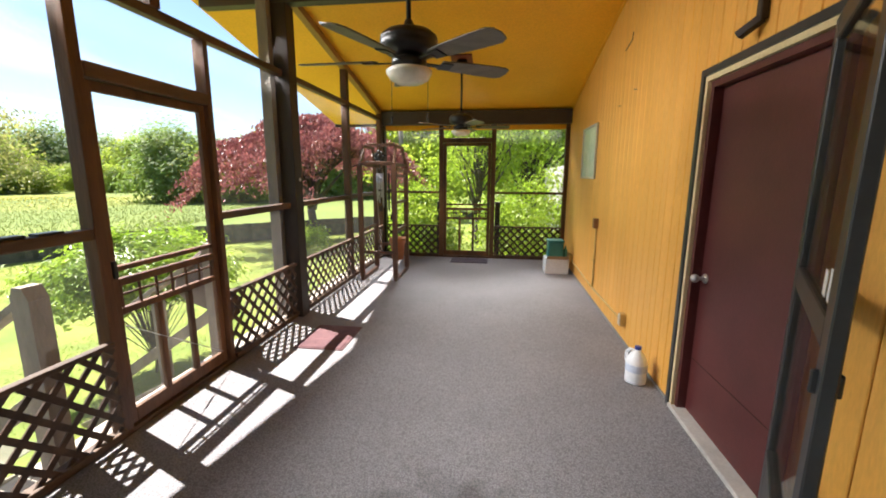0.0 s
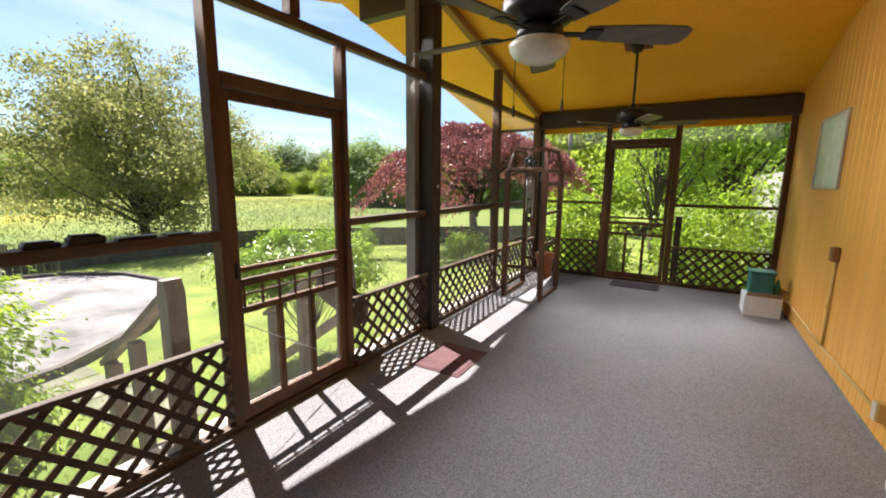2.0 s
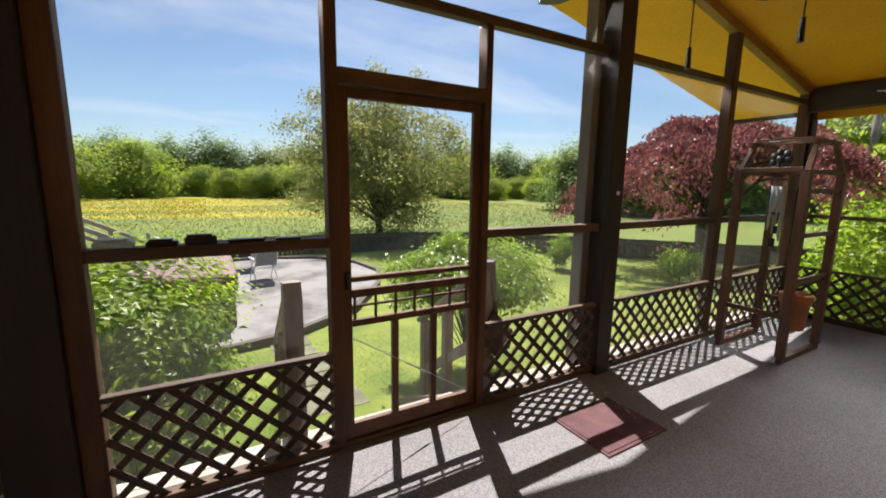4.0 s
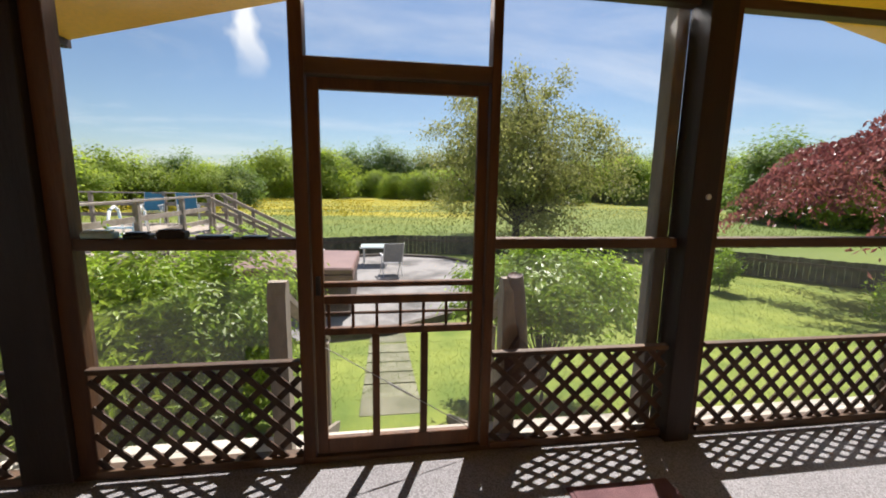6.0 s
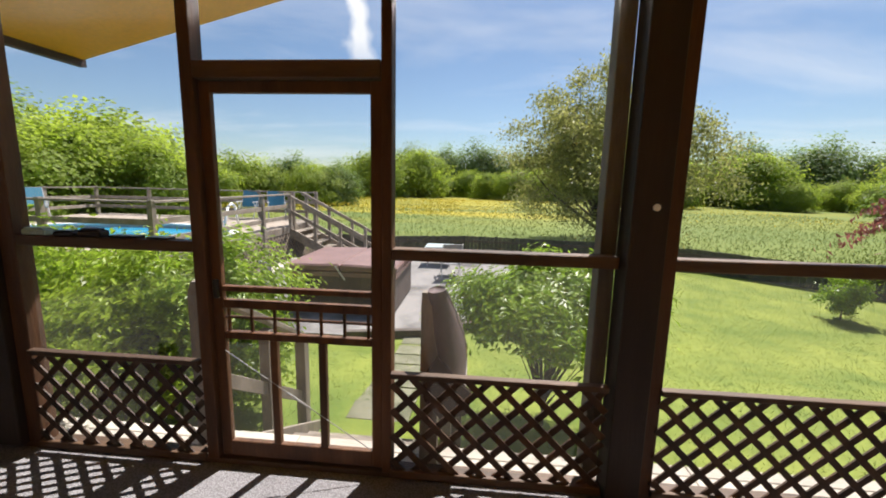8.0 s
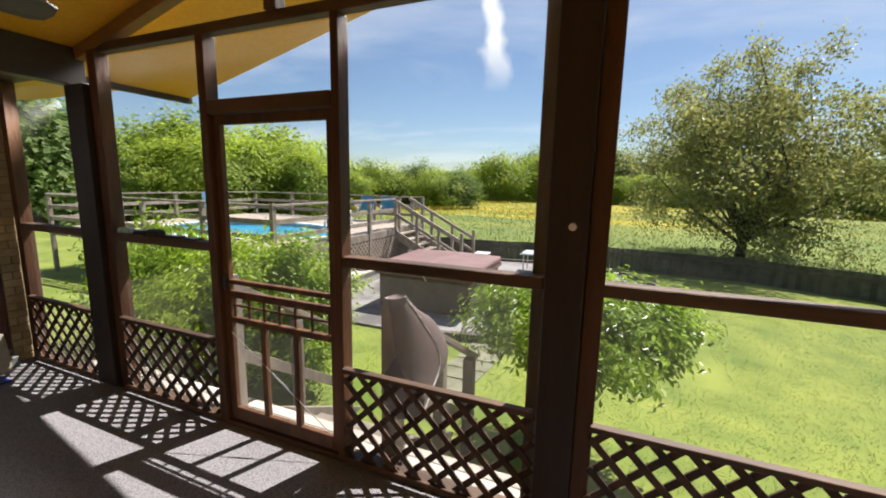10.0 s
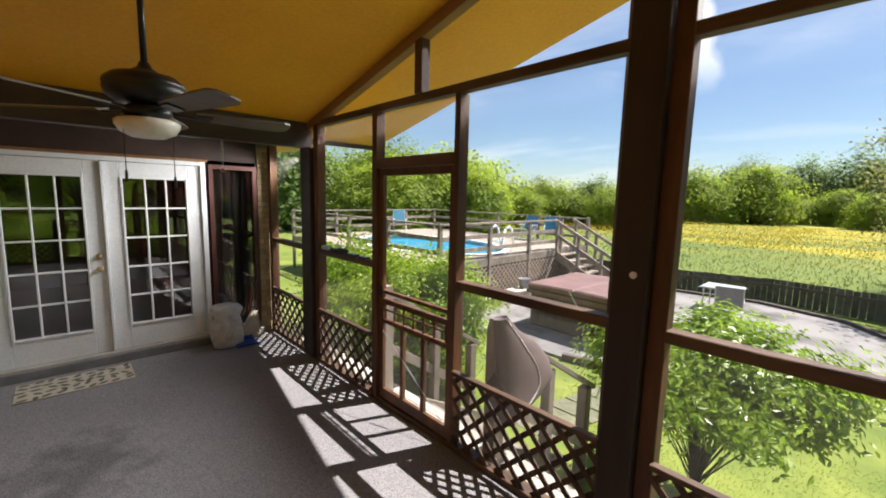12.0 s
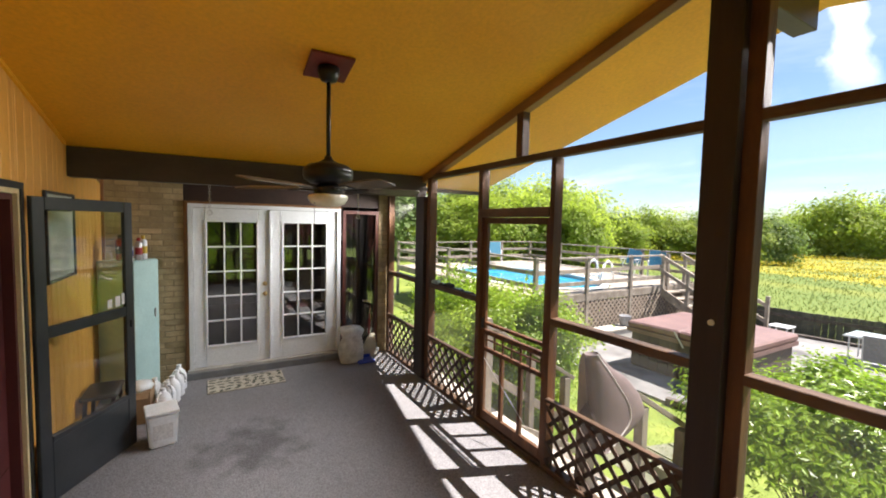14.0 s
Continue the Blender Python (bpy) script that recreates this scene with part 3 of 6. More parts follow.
structure("door_jamb", prism([(DY0 + 0.042, 0), (DY0 + 0.042, DTOP - 0.014), (DY1 - 0.042, DTOP - 0.014), (DY1 - 0.042, 0), (DY1 - 0.075, 0), (DY1 - 0.075, DTOP - 0.05), (DY0 + 0.075, DTOP - 0.05), (DY0 + 0.075, 0)], "x", XR + 0.004, XR + 0.13), MAROON, "maroon painted door jamb", "trim")
structure("threshold", box(XR - 0.03, DY0 + 0.012, 0.0, XR + 0.12, DY1 - 0.012, 0.03), CONCRETE, "worn grey threshold with chipped paint", "threshold")
door = thing("door_1", (XR + 0.08, DY0 + 0.08, 0.03), "closed plain maroon painted house door", "door")
part("leaf", box(XR + 0.055, DY0 + 0.077, 0.032, XR + 0.098, DY1 - 0.077, DTOP - 0.052), MAROON, door)
part("kick_seam", box(XR + 0.052, DY0 + 0.08, 0.392, XR + 0.0549, DY1 - 0.08, 0.396, 0), DARKWALL, door)
BRASS = material("brass", (0.55, 0.4, 0.2), (0.65, 0.5, 0.28), 8.0, 0.3, 0.03, 60, metal=0.9)
kn = bmesh.new()
add_rod(kn, (XR + 0.054, DY1 - 0.14, 0.93), (XR + 0.045, DY1 - 0.14, 0.93), 0.03, n=16)
add_rod(kn, (XR + 0.05, DY1 - 0.14, 0.93), (XR + 0.0, DY1 - 0.14, 0.93), 0.011, n=10)
bmesh.ops.create_uvsphere(kn, u_segments=14, v_segments=8, radius=0.026, matrix=Matrix.Translation((XR - 0.008, DY1 - 0.14, 0.93)))
part("knob", kn, STEEL, door, "round brushed metal knob", True)

# storm door swung back, hinged beside the frame
SDW, SDH = 0.84, 2.06
HINGE, FREE = Vector((1.185, 1.655, 0.0)), Vector((0.775, 0.915, 0.0))
ang = math.degrees(math.atan2(FREE.y - HINGE.y, FREE.x - HINGE.x))
SD = pose(HINGE.x, HINGE.y, 0.02, 0, 0, ang)
storm = thing("storm_door", HINGE, "charcoal metal storm door with glass panes, standing open", "storm door")
SDGLASS = glass_material("storm_door_glass", (0.93, 0.95, 0.93), 0.08)
for nm, a, z0, b, z1 in (("stile", 0, 0, 0.085, SDH), ("stile", SDW - 0.085, 0, SDW, SDH), ("top_rail", 0.085, SDH - 0.085, SDW - 0.085, SDH), ("mid_rail", 0.085, 1.12, SDW - 0.085, 1.2), ("kick_panel", 0.085, 0.0, SDW - 0.085, 0.42)):
    part(nm, box(a, -0.016, z0, b, 0.016, z1, 0.004, SD), BLACK, storm)
part("kick_rail", box(0.085, -0.021, 0.41, SDW - 0.085, 0.021, 0.45, 0.004, SD), BLACK, storm)
for z0, z1 in ((0.45, 1.12), (1.2, SDH - 0.085)):
    part("pane", box(0.085, -0.003, z0, SDW - 0.085, 0.003, z1, 0, SD), SDGLASS, storm, "clear glass pane").visible_shadow = False
part("closer", rod(SD @ Vector((0.05, 0.03, 1.98)), SD @ Vector((0.32, 0.03, 1.98)), 0.012), BLACK, storm)
for u, z, w, h in ((0.6, 1.215, 0.045, 0.07), (0.68, 1.215, 0.05, 0.085), (0.735, 1.225, 0.03, 0.09)):
    part("sticker", box(u - w / 2, -0.006, z, u + w / 2, -0.0045, z + h, 0, SD), WHITE, storm, "small white label on the glass")
part("latch", box(SDW - 0.05, -0.03, 1.02, SDW - 0.035, 0.03, 1.08, 0.004, SD), BLACK, storm)

# ---- wall with the glass doors ----
FX0, FX1 = -1.40, 0.437
wall_s = structure("wall_south", box(XL, YB - 0.14, 2.17, XR + 0.1, YB - 0.02, 2.6, 0), DARKWALL, "dark brown boarded wall over the glass doors", "wall")
part("brick_backing", box(FX1 + 0.042, YB - 0.14, -0.3, XR + 0.1, YB - 0.016, 2.6, 0), MORTAR, wall_s)
part("brick_backing", box(XL - 0.05, YB - 0.14, -0.3, XL + 0.12, YB - 0.016, 2.4, 0), MORTAR, wall_s)
structure("alcove_ceiling", box(XL - 0.098, YB - 0.02, 2.405, XR, 0.499, 2.43, 0), DARKWALL, "dark brown soffit before the glass doors", "ceiling")
structure("house_soffit", box(XL - 0.7, YB - 1.2, 2.45, XL - 0.1, EAVE0 - 0.12, 2.5, 0), CEIL, "yellow eaves soffit of the house", "ceiling")
# the house behind
HOUSE = material("tan_house_brick", (0.36, 0.27, 0.15), (0.48, 0.37, 0.22), 6.0, 0.85, 0.4, 50)
house = bmesh.new()
add_box(house, XR + 0.16, YB - 9, -1.3, 9, YF + 0.1, 3.4)
add_box(house, -2.05, YB - 9, -1.3, XR + 0.1, YB - 4.0, 2.5)
add_box(house, -2.15, YB - 4.2, -1.3, -2.05, YB - 0.14, 2.5)
add_box(house, -2.1, YB - 9, 2.55, XR + 0.2, YB - 0.02, 2.7)
# the body takes the dim room colour, not the brick
structure("house_body", house, DARKROOM, "house body behind the porch, room dimness put into its dark colour", "house")
SIDING = material("pale_grey_siding", (0.32, 0.315, 0.3), (0.4, 0.39, 0.38), 3.0, 0.7, 0.1, 40)
structure("house_wing", box(XR + 0.2, YF + 0.1, -1.3, 9, 13, 1.75, 0), SIDING, "pale grey sided wing of the house", "house")
structure("inner_floor", box(-2.05, YB - 4.0, 0.0, XR + 0.1, YB - 0.14, 0.14, 0), DARKROOM, "indoor floor behind the glass doors, dimness put into its dark colour", "floor")

step = structure("door_step", box(XL + 0.12, YB - 0.012, 0.0, FX1 + 0.12, YB + 0.085, 0.085), GREYSTEP, "grey painted low step before the glass doors", "step")
structure("door_sill", box(FX0 - 0.06, YB - 0.1, 0.085, FX1 + 0.02, YB + 0.06, 0.115), CONCRETE, "worn timber sill under the glass doors", "threshold")
ORANGE = material("brown_stained_casing", (0.2, 0.09, 0.035), (0.3, 0.15, 0.06), 6.0, 0.55, 0.2, 60, stretch=(1, 1, 0.2))
part("casing", box(FX1, YB - 0.03, 0.085, FX1 + 0.04, YB + 0.02, 2.17), ORANGE, wall_s)
part("casing", box(FX0 - 0.03, YB - 0.03, 2.142, FX1 - 0.001, YB + 0.02, 2.17), ORANGE, wall_s)
frame_d = structure("door_frame", prism([(FX0, 0.115), (FX0, 2.14), (FX1 - 0.002, 2.14), (FX1 - 0.002, 0.115), (FX1 - 0.05, 0.115), (FX1 - 0.05, 2.095), (FX0 + 0.05, 2.095), (FX0 + 0.05, 0.115)], "y", YB - 0.06, YB + 0.03), WHITE, "white painted frame of the double glass doors", "door frame")


def french_door(x0, x1, flip, label):
    ob = thing("french_door", (x0, YB, 0.117), label, "door", "white double doors")
    y0, y1 = YB - 0.035, YB + 0.005
    z0, z1 = 0.12, 2.09
    s = 0.125
    gz0, gz1 = 0.36, 1.945
    part("stile", box(x0, y0, z0, x0 + s, y1, z1), WHITE, ob)
    part("stile", box(x1 - s, y0, z0, x1, y1, z1), WHITE, ob)
    part("bottom_rail", box(x0 + s, y0, z0, x1 - s, y1, gz0), WHITE, ob)
    part("top_rail", box(x0 + s, y0, gz1, x1 - s, y1, z1), WHITE, ob)
    a, b = x0 + s, x1 - s
    mould = bmesh.new()
    for q in ((a, gz0, a + 0.022, gz1), (b - 0.022, gz0, b, gz1), (a + 0.022, gz0, b - 0.022, gz0 + 0.022), (a + 0.022, gz1 - 0.022, b - 0.022, gz1)):
        add_box(mould, q[0], y0 - 0.004, q[1], q[2], y1 + 0.012, q[3], 0.004)
    part("moulding", mould, WHITE, ob)
    a, b, c, d = a + 0.022, b - 0.022, gz0 + 0.022, gz1 - 0.022
    for k in (1, 2):
        u = a + (b - a) * k / 3
        part("muntin", box(u - 0.009, y0 + 0.008, c, u + 0.009, y1 + 0.004, d), WHITE, ob)
    for k in range(1, 5):
        v = c + (d - c) * k / 5
        part("muntin", box(a, y0 + 0.009, v - 0.009, b, y1 + 0.003, v + 0.009), WHITE, ob)
    for i in range(3):
        for j in range(5):
            u0, u1 = a + (b - a) * i / 3 + 0.009, a + (b - a) * (i + 1) / 3 - 0.009
            v0, v1 = c + (d - c) * j / 5 + 0.009, c + (d - c) * (j + 1) / 5 - 0.009
            part("pane", box(u0, YB - 0.018, v0, u1, YB - 0.012, v1, 0), GLASS, ob).visible_shadow = False
    if flip:
        for z, r in ((1.0, 0.024), (1.13, 0.02)):
            kb = bmesh.new()
            add_rod(kb, (x0 + 0.05, y1, z), (x0 + 0.05, y1 + 0.012, z), 0.03, n=14)
            add_rod(kb, (x0 + 0.05, y1, z), (x0 + 0.05, y1 + 0.05, z), 0.01, n=10)
            if r > 0.022:
                bmesh.ops.create_uvsphere(kb, u_segments=12, v_segments=8, radius=r, matrix=Matrix.Translation((x0 + 0.05, y1 + 0.055, z)))
            part("knob" if r > 0.022 else "deadbolt", kb, BRASS, ob, "brass door hardware", True)
    return ob


FM = -0.475
french_door(FM + 0.012, FX1 - 0.053, True, "white fifteen-pane glass door, closed, brass knob")
french_door(FX0 + 0.053, FM - 0.02, False, "white fifteen-pane glass door, closed, fixed leaf")
part("astragal", box(FM - 0.018, YB - 0.03, 0.12, FM + 0.01, YB + 0.03, 2.085), WHITE, frame_d)

# dark side window beside the doors
win = structure("window_1", prism([(FX0 - 0.56, 0.15), (FX0 - 0.56, 2.12), (FX0 - 0.032, 2.12), (FX0 - 0.032, 0.15), (FX0 - 0.075, 0.15), (FX0 - 0.075, 2.07), (FX0 - 0.515, 2.07), (FX0 - 0.515, 0.15)], "y", YB - 0.06, YB + 0.03), material("dark_red_frame", (0.07, 0.018, 0.014), (0.1, 0.03, 0.022), 5.0, 0.5, 0.1, 50), "dark red brown framed narrow window beside the doors", "window")
part("pane", box(FX0 - 0.515, YB - 0.02, 0.15, FX0 - 0.075, YB - 0.014, 2.07, 0), GLASS, win)
drape = bmesh.new()
cols = []
for k in range(25):
    u = FX0 - 0.5 + k * 0.41 / 24
    w_ = 0.02 * math.sin(k * 1.35) + 0.012 * math.sin(k * 0.55 + 1)
    cols.append([drape.verts.new((u + 0.03 * math.sin(z * 2.2 + k), YB - 0.065 + w_ * (0.6 + 0.4 * math.sin(z * 1.7)), z)) for z in (0.18, 0.7, 1.2, 1.65, 2.06)])
for a, b in zip(cols, cols[1:]):
    for k in range(4):
        drape.faces.new((a[k], b[k], b[k + 1], a[k + 1]))
part("drape", drape, material("dark_brown_cloth", (0.022, 0.012, 0.014), (0.05, 0.03, 0.032), 4.0, 0.8, 0.2, 60), win, "dark bunched cloth hanging behind the pane", True)
part("sill", box(FX0 - 0.56, YB - 0.06, 0.11, FX0 - 0.032, YB + 0.035, 0.149), GREYSTEP, win)
part("brick_backing", box(XL + 0.12, YB - 0.14, -0.3, FX0 - 0.56, YB - 0.03, 2.17, 0), DARKWALL, wall_s)

# bricks beside the doors, one by one
def bricks(x0, x1, z1, seed):
    rb = random.Random(seed)
    z, row = 0.005, 0
    while z < z1 - 0.03:
        h = min(0.058, z1 - z)
        x = x0 - (0.11 if row % 2 else 0.0) - rb.uniform(0, 0.02)
        while x < x1:
            a, b = max(x, x0), min(x + 0.21, x1)
            if b - a > 0.02:
                d = rb.uniform(0.0, 0.004)
                part("brick", box(a, YB - 0.02, z, b, YB - 0.004 + d, z + h, 0.003), BRICK, wall_s)
            x += 0.222
        z += 0.068
        row += 1


bricks(FX1 + 0.044, XR - 0.002, 2.40, 3)
bricks(XL - 0.04, XL + 0.118, 2.36, 4)
part("brick_corner_trim", box(XR - 0.03, YB - 0.003, 0.0, XR - 0.001, YB + 0.012, 2.40), ORANGE, wall_s)
pl = thing("switch_plate", (0.63, YB, 1.45), "double tan switch plate on the brick", "switch")
part("plate", box(0.56, YB - 0.001, 1.37, 0.70, YB + 0.008, 1.48, 0.003), material("tan_plate", (0.4, 0.31, 0.18), (0.46, 0.36, 0.22), 8.0, 0.5), pl)
for x in (0.595, 0.665):
    part("toggle", box(x - 0.006, YB + 0.008, 1.405, x + 0.006, YB + 0.018, 1.435, 0.002), CREAM, pl)

# ---- things in the porch ----
FANBLACK = material("black_fan_metal", (0.012, 0.012, 0.013), (0.022, 0.021, 0.021), 6.0, 0.35, 0.05, 60, metal=0.3)
BLADE = material("grey_brown_blade", (0.10, 0.085, 0.07), (0.15, 0.13, 0.11), 5.0, 0.4, 0.1, 50, stretch=(1, 3, 1))
MILK = material("frosted_white_glass", (0.78, 0.76, 0.68), (0.84, 0.82, 0.75), 4.0, 0.25, 0.02, 30)
PLATE = material("maroon_plate", (0.13, 0.02, 0.012), (0.18, 0.03, 0.02), 6.0, 0.5)


def ceiling_fan(x, y, turn, label):
    zc = ceil_z(y)
    ob = thing("ceiling_fan", (x, y, 2.06), label, "ceiling fan", "ceiling fans")
    s = -PITCH_S if y < RIDGE else PITCH_N
    tilt = Matrix.Translation((x, y, zc - 0.012)) @ Matrix.Rotation(math.atan(-s), 4, "X")
    part("ceiling_plate", box(-0.14, -0.14, -0.011, 0.14, 0.14, 0.006, 0.003, tilt), PLATE, ob, "square maroon ceiling plate")
    part("canopy", lathe([(0.02, -0.1), (0.05, -0.09), (0.068, -0.05), (0.07, -0.005)], (x, y, zc - 0.015)), FANBLACK, ob, smooth=True)
    part("down_rod", rod((x, y, 2.38), (x, y, zc - 0.09), 0.014, n=12), FANBLACK, ob, smooth=True)
    part("motor", lathe([(0.05, 0.0), (0.12, 0.005), (0.155, 0.03), (0.165, 0.06), (0.16, 0.075), (0.165, 0.08), (0.16, 0.1), (0.13, 0.125), (0.07, 0.14), (0.03, 0.165), (0.02, 0.19)], (x, y, 2.21), 28), FANBLACK, ob, smooth=True)
    part("switch_housing", lathe([(0.08, -0.07), (0.1, -0.05), (0.1, -0.02), (0.06, 0.0)], (x, y, 2.21), 24), FANBLACK, ob, smooth=True)
    part("light_bowl", lathe([(0.02, -0.145), (0.07, -0.14), (0.11, -0.12), (0.13, -0.09), (0.132, -0.07), (0.12, -0.06)], (x, y, 2.2), 28), MILK, ob, "frosted white glass bowl, unlit", True)
    for k in range(5):
        a = radians(turn + 72 * k)
        m = Matrix.Translation((x, y, 2.185)) @ Matrix.Rotation(a, 4, "Z") @ Matrix.Rotation(radians(-12), 4, "X")
        bm = bmesh.new()
        outline = [(0.2, -0.045), (0.3, -0.058), (0.5, -0.07), (0.62, -0.07), (0.655, -0.05), (0.665, 0.0), (0.655, 0.05), (0.62, 0.07), (0.5, 0.07), (0.3, 0.058), (0.2, 0.045)]
        lo = [bm.verts.new(m @ Vector((u, v, -0.004))) for u, v in outline]
        hi = [bm.verts.new(m @ Vector((u, v, 0.004))) for u, v in outline]
        bm.faces.new(list(reversed(lo)))
        bm.faces.new(hi)
        n = len(outline)
        for i in range(n):
            bm.faces.new((lo[i], lo[(i + 1) % n], hi[(i + 1) % n], hi[i]))
        blade = part("blade", bm, BLADE, ob)
        ir = bmesh.new()
        add_box(ir, 0.1, -0.016, -0.014, 0.21, 0.016, -0.006, 0.002, m)
        add_box(ir, 0.19, -0.04, -0.012, 0.27, 0.04, -0.005, 0.002, m)
        part("blade_iron", ir, FANBLACK, blade)
    for dx, dy, ln in ((-0.1, -0.02, 0.28), (0.1, 0.05, 0.26)):
        ch = bmesh.new()
        add_rod(ch, (x + dx, y + dy, 2.16 - ln), (x + dx, y + dy, 2.16), 0.0018, n=6)
        add_rod(ch, (x + dx, y + dy, 2.16 - ln - 0.05), (x + dx, y + dy, 2.16 - ln), 0.007, 0.005, n=8)
        part("pull_chain", ch, FANBLACK, ob)
    return ob


ceiling_fan(-0.5, 2.40, 34, "black ceiling fan with grey blades and white glass bowl")
ceiling_fan(-0.5, 5.68, 8, "black ceiling fan with grey blades, nearer the far screens")

# framed pictures
# no glazing: the sky's pale reflection is painted as the print colour
PRINT_GLARE = material("sky_glare_print", (0.55, 0.66, 0.6), (0.72, 0.78, 0.72), 4.0, 0.22, 0.0, 20)
PFRAME = material("pale_frame", (0.45, 0.42, 0.36), (0.55, 0.52, 0.46), 6.0, 0.5)


def picture(y0, y1, z0, z1, frame_mat, print_mat, label):
    ob = thing("framed_picture", (XR, (y0 + y1) / 2, z0), label, "picture")
    f = 0.022
    for nm, a, b, c, d in (("frame_side", y0, y0 + f, z0, z1), ("frame_side", y1 - f, y1, z0, z1), ("frame_top", y0 + f, y1 - f, z1 - f, z1), ("frame_bottom", y0 + f, y1 - f, z0, z0 + f)):
        part(nm, box(XR - 0.026, a, c, XR - 0.001, b, d), frame_mat, ob)
    part("print", box(XR - 0.012, y0 + f, z0 + f, XR - 0.002, y1 - f, z1 - f, 0), print_mat, ob, "print with pale sky reflection put into its colour")


picture(5.40, 6.24, 1.50, 2.19, PFRAME, PRINT_GLARE, "pale framed print on yellow siding, sky reflection in its colour")
picture(0.52, 1.22, 1.45, 2.14, BLACK, PRINT_GLARE, "black framed print on yellow siding, sky reflection in its colour")

# conduit and boxes on the siding
GALV = material("painted_conduit", (0.5, 0.33, 0.1), (0.58, 0.4, 0.14), 8.0, 0.5)
IVORY = material("ivory_plastic", (0.6, 0.54, 0.42), (0.68, 0.62, 0.5), 8.0, 0.4)
cd = thing("conduit", (XR - 0.01, 5.1, 0.0), "yellow painted wiring conduit along the house siding", "conduit")
part("pipe", rod((XR - 0.012, 5.1, 0.16), (XR - 0.012, 5.1, 0.93), 0.011), GALV, cd, smooth=True)
part("pipe", rod((XR - 0.014, 3.82, 0.19), (XR - 0.014, 5.1, 0.16), 0.011), GALV, cd, smooth=True)
part("pipe", rod((XR - 0.014, 5.1, 0.16), (XR - 0.014, 6.6, 0.2), 0.011), GALV, cd, smooth=True)
part("clamp", box(XR - 0.03, 5.08, 0.5, XR - 0.001, 5.12, 0.53), GALV, cd)
for yy, zz, nm in ((5.1, 0.97, "switch_box"), (3.8, 0.215, "outlet_box"), (6.62, 0.22, "outlet_box")):
    ob = thing(nm, (XR, yy, zz), "small surface-mounted electrical box on the siding", "outlet")
    part("box", box(XR - 0.05, yy - 0.035, zz - 0.06, XR - 0.001, yy + 0.035, zz + 0.06, 0.006), ORANGE if zz > 0.5 else GALV, ob)
    part("cover_plate", box(XR - 0.056, yy - 0.03, zz - 0.055, XR - 0.0505, yy + 0.03, zz + 0.055), ORANGE if zz > 0.5 else IVORY, ob)
structure("baseboard", box(XR - 0.014, DY1 + 0.04, 0.002, XR - 0.001, YF - 0.08, 0.022), GREYSTEP, "thin grey carpet edge strip along the siding", "trim")
br = thing("wall_bracket", (XR, 2.2, 2.26), "dark metal bracket with curved foot on the siding", "bracket")
part("arm", box(XR - 0.04, 2.18, 2.26, XR - 0.002, 2.22, 2.75), POST, br)
part("foot", bar((XR - 0.02, 2.2, 2.27), (XR - 0.08, 2.27, 2.215), 0.05, 0.035), POST, br)
for yy, zz in ((4.02, 2.31), (4.5, 2.24)):
    wh = thing("wall_hook", (XR, yy, zz), "small bent wire hook in the siding", "hook")
    part("wire", bar((XR - 0.001, yy, zz), (XR - 0.02, yy + 0.03, zz + 0.005), 0.006, 0.006, 0), FANBLACK, wh)
wh = thing("wall_hook", (XR, 4.35, 2.78), "large bent wire hook in the siding", "hook")
hk = bmesh.new()
add_rod(hk, (XR - 0.01, 4.25, 2.8), (XR - 0.012, 4.45, 2.75), 0.004, n=6)
add_rod(hk, (XR - 0.012, 4.25, 2.8), (XR - 0.01, 4.24, 2.86), 0.004, n=6)
part("wire", hk, FANBLACK, wh)

# mats
DARKMAT = material("dark_purple_mat", (0.045, 0.035, 0.05), (0.075, 0.06, 0.08), 20.0, 0.95, 0.6, 150)
MAUVE = material("mauve_mat", (0.1, 0.048, 0.056), (0.15, 0.075, 0.082), 8.0, 0.95, 0.5, 150)
for nm, q, mt, lb in (("doormat", (-0.79, 7.02, -0.13, 7.42), DARKMAT, "dark purple grey doormat before the far screen door"), ("doormat", (-1.76, 3.2, -1.31, 3.76), MAUVE, "faded mauve doormat on the carpet beside the screens")):
    ob = thing(nm, ((q[0] + q[2]) / 2, (q[1] + q[3]) / 2, 0.0), lb, "mat")
    part("mat_body", box(q[0] + 0.02, q[1] + 0.02, 0.002, q[2] - 0.02, q[3] - 0.02, 0.014), mt, ob)
    part("border", prism([(q[0], q[1]), (q[2], q[1]), (q[2], q[3]), (q[0], q[3])], "z", 0.0015, 0.009), mt, ob)
RUG = material("cream_rug", (0.42, 0.38, 0.3), (0.52, 0.48, 0.4), 10.0, 0.95, 0.5, 140)
LEAFY = material("rug_motif", (0.07, 0.075, 0.06), (0.13, 0.13, 0.1), 12.0, 0.95, 0.4, 140)
rug = thing("door_rug", (-0.17, -0.16, 0), "cream door rug with dark leaf motifs before the glass doors", "rug")
part("rug_base", box(-0.58, -0.37, 0.001, 0.25, 0.06, 0.012), RUG, rug)
rnd = random.Random(4)
mot = bmesh.new()
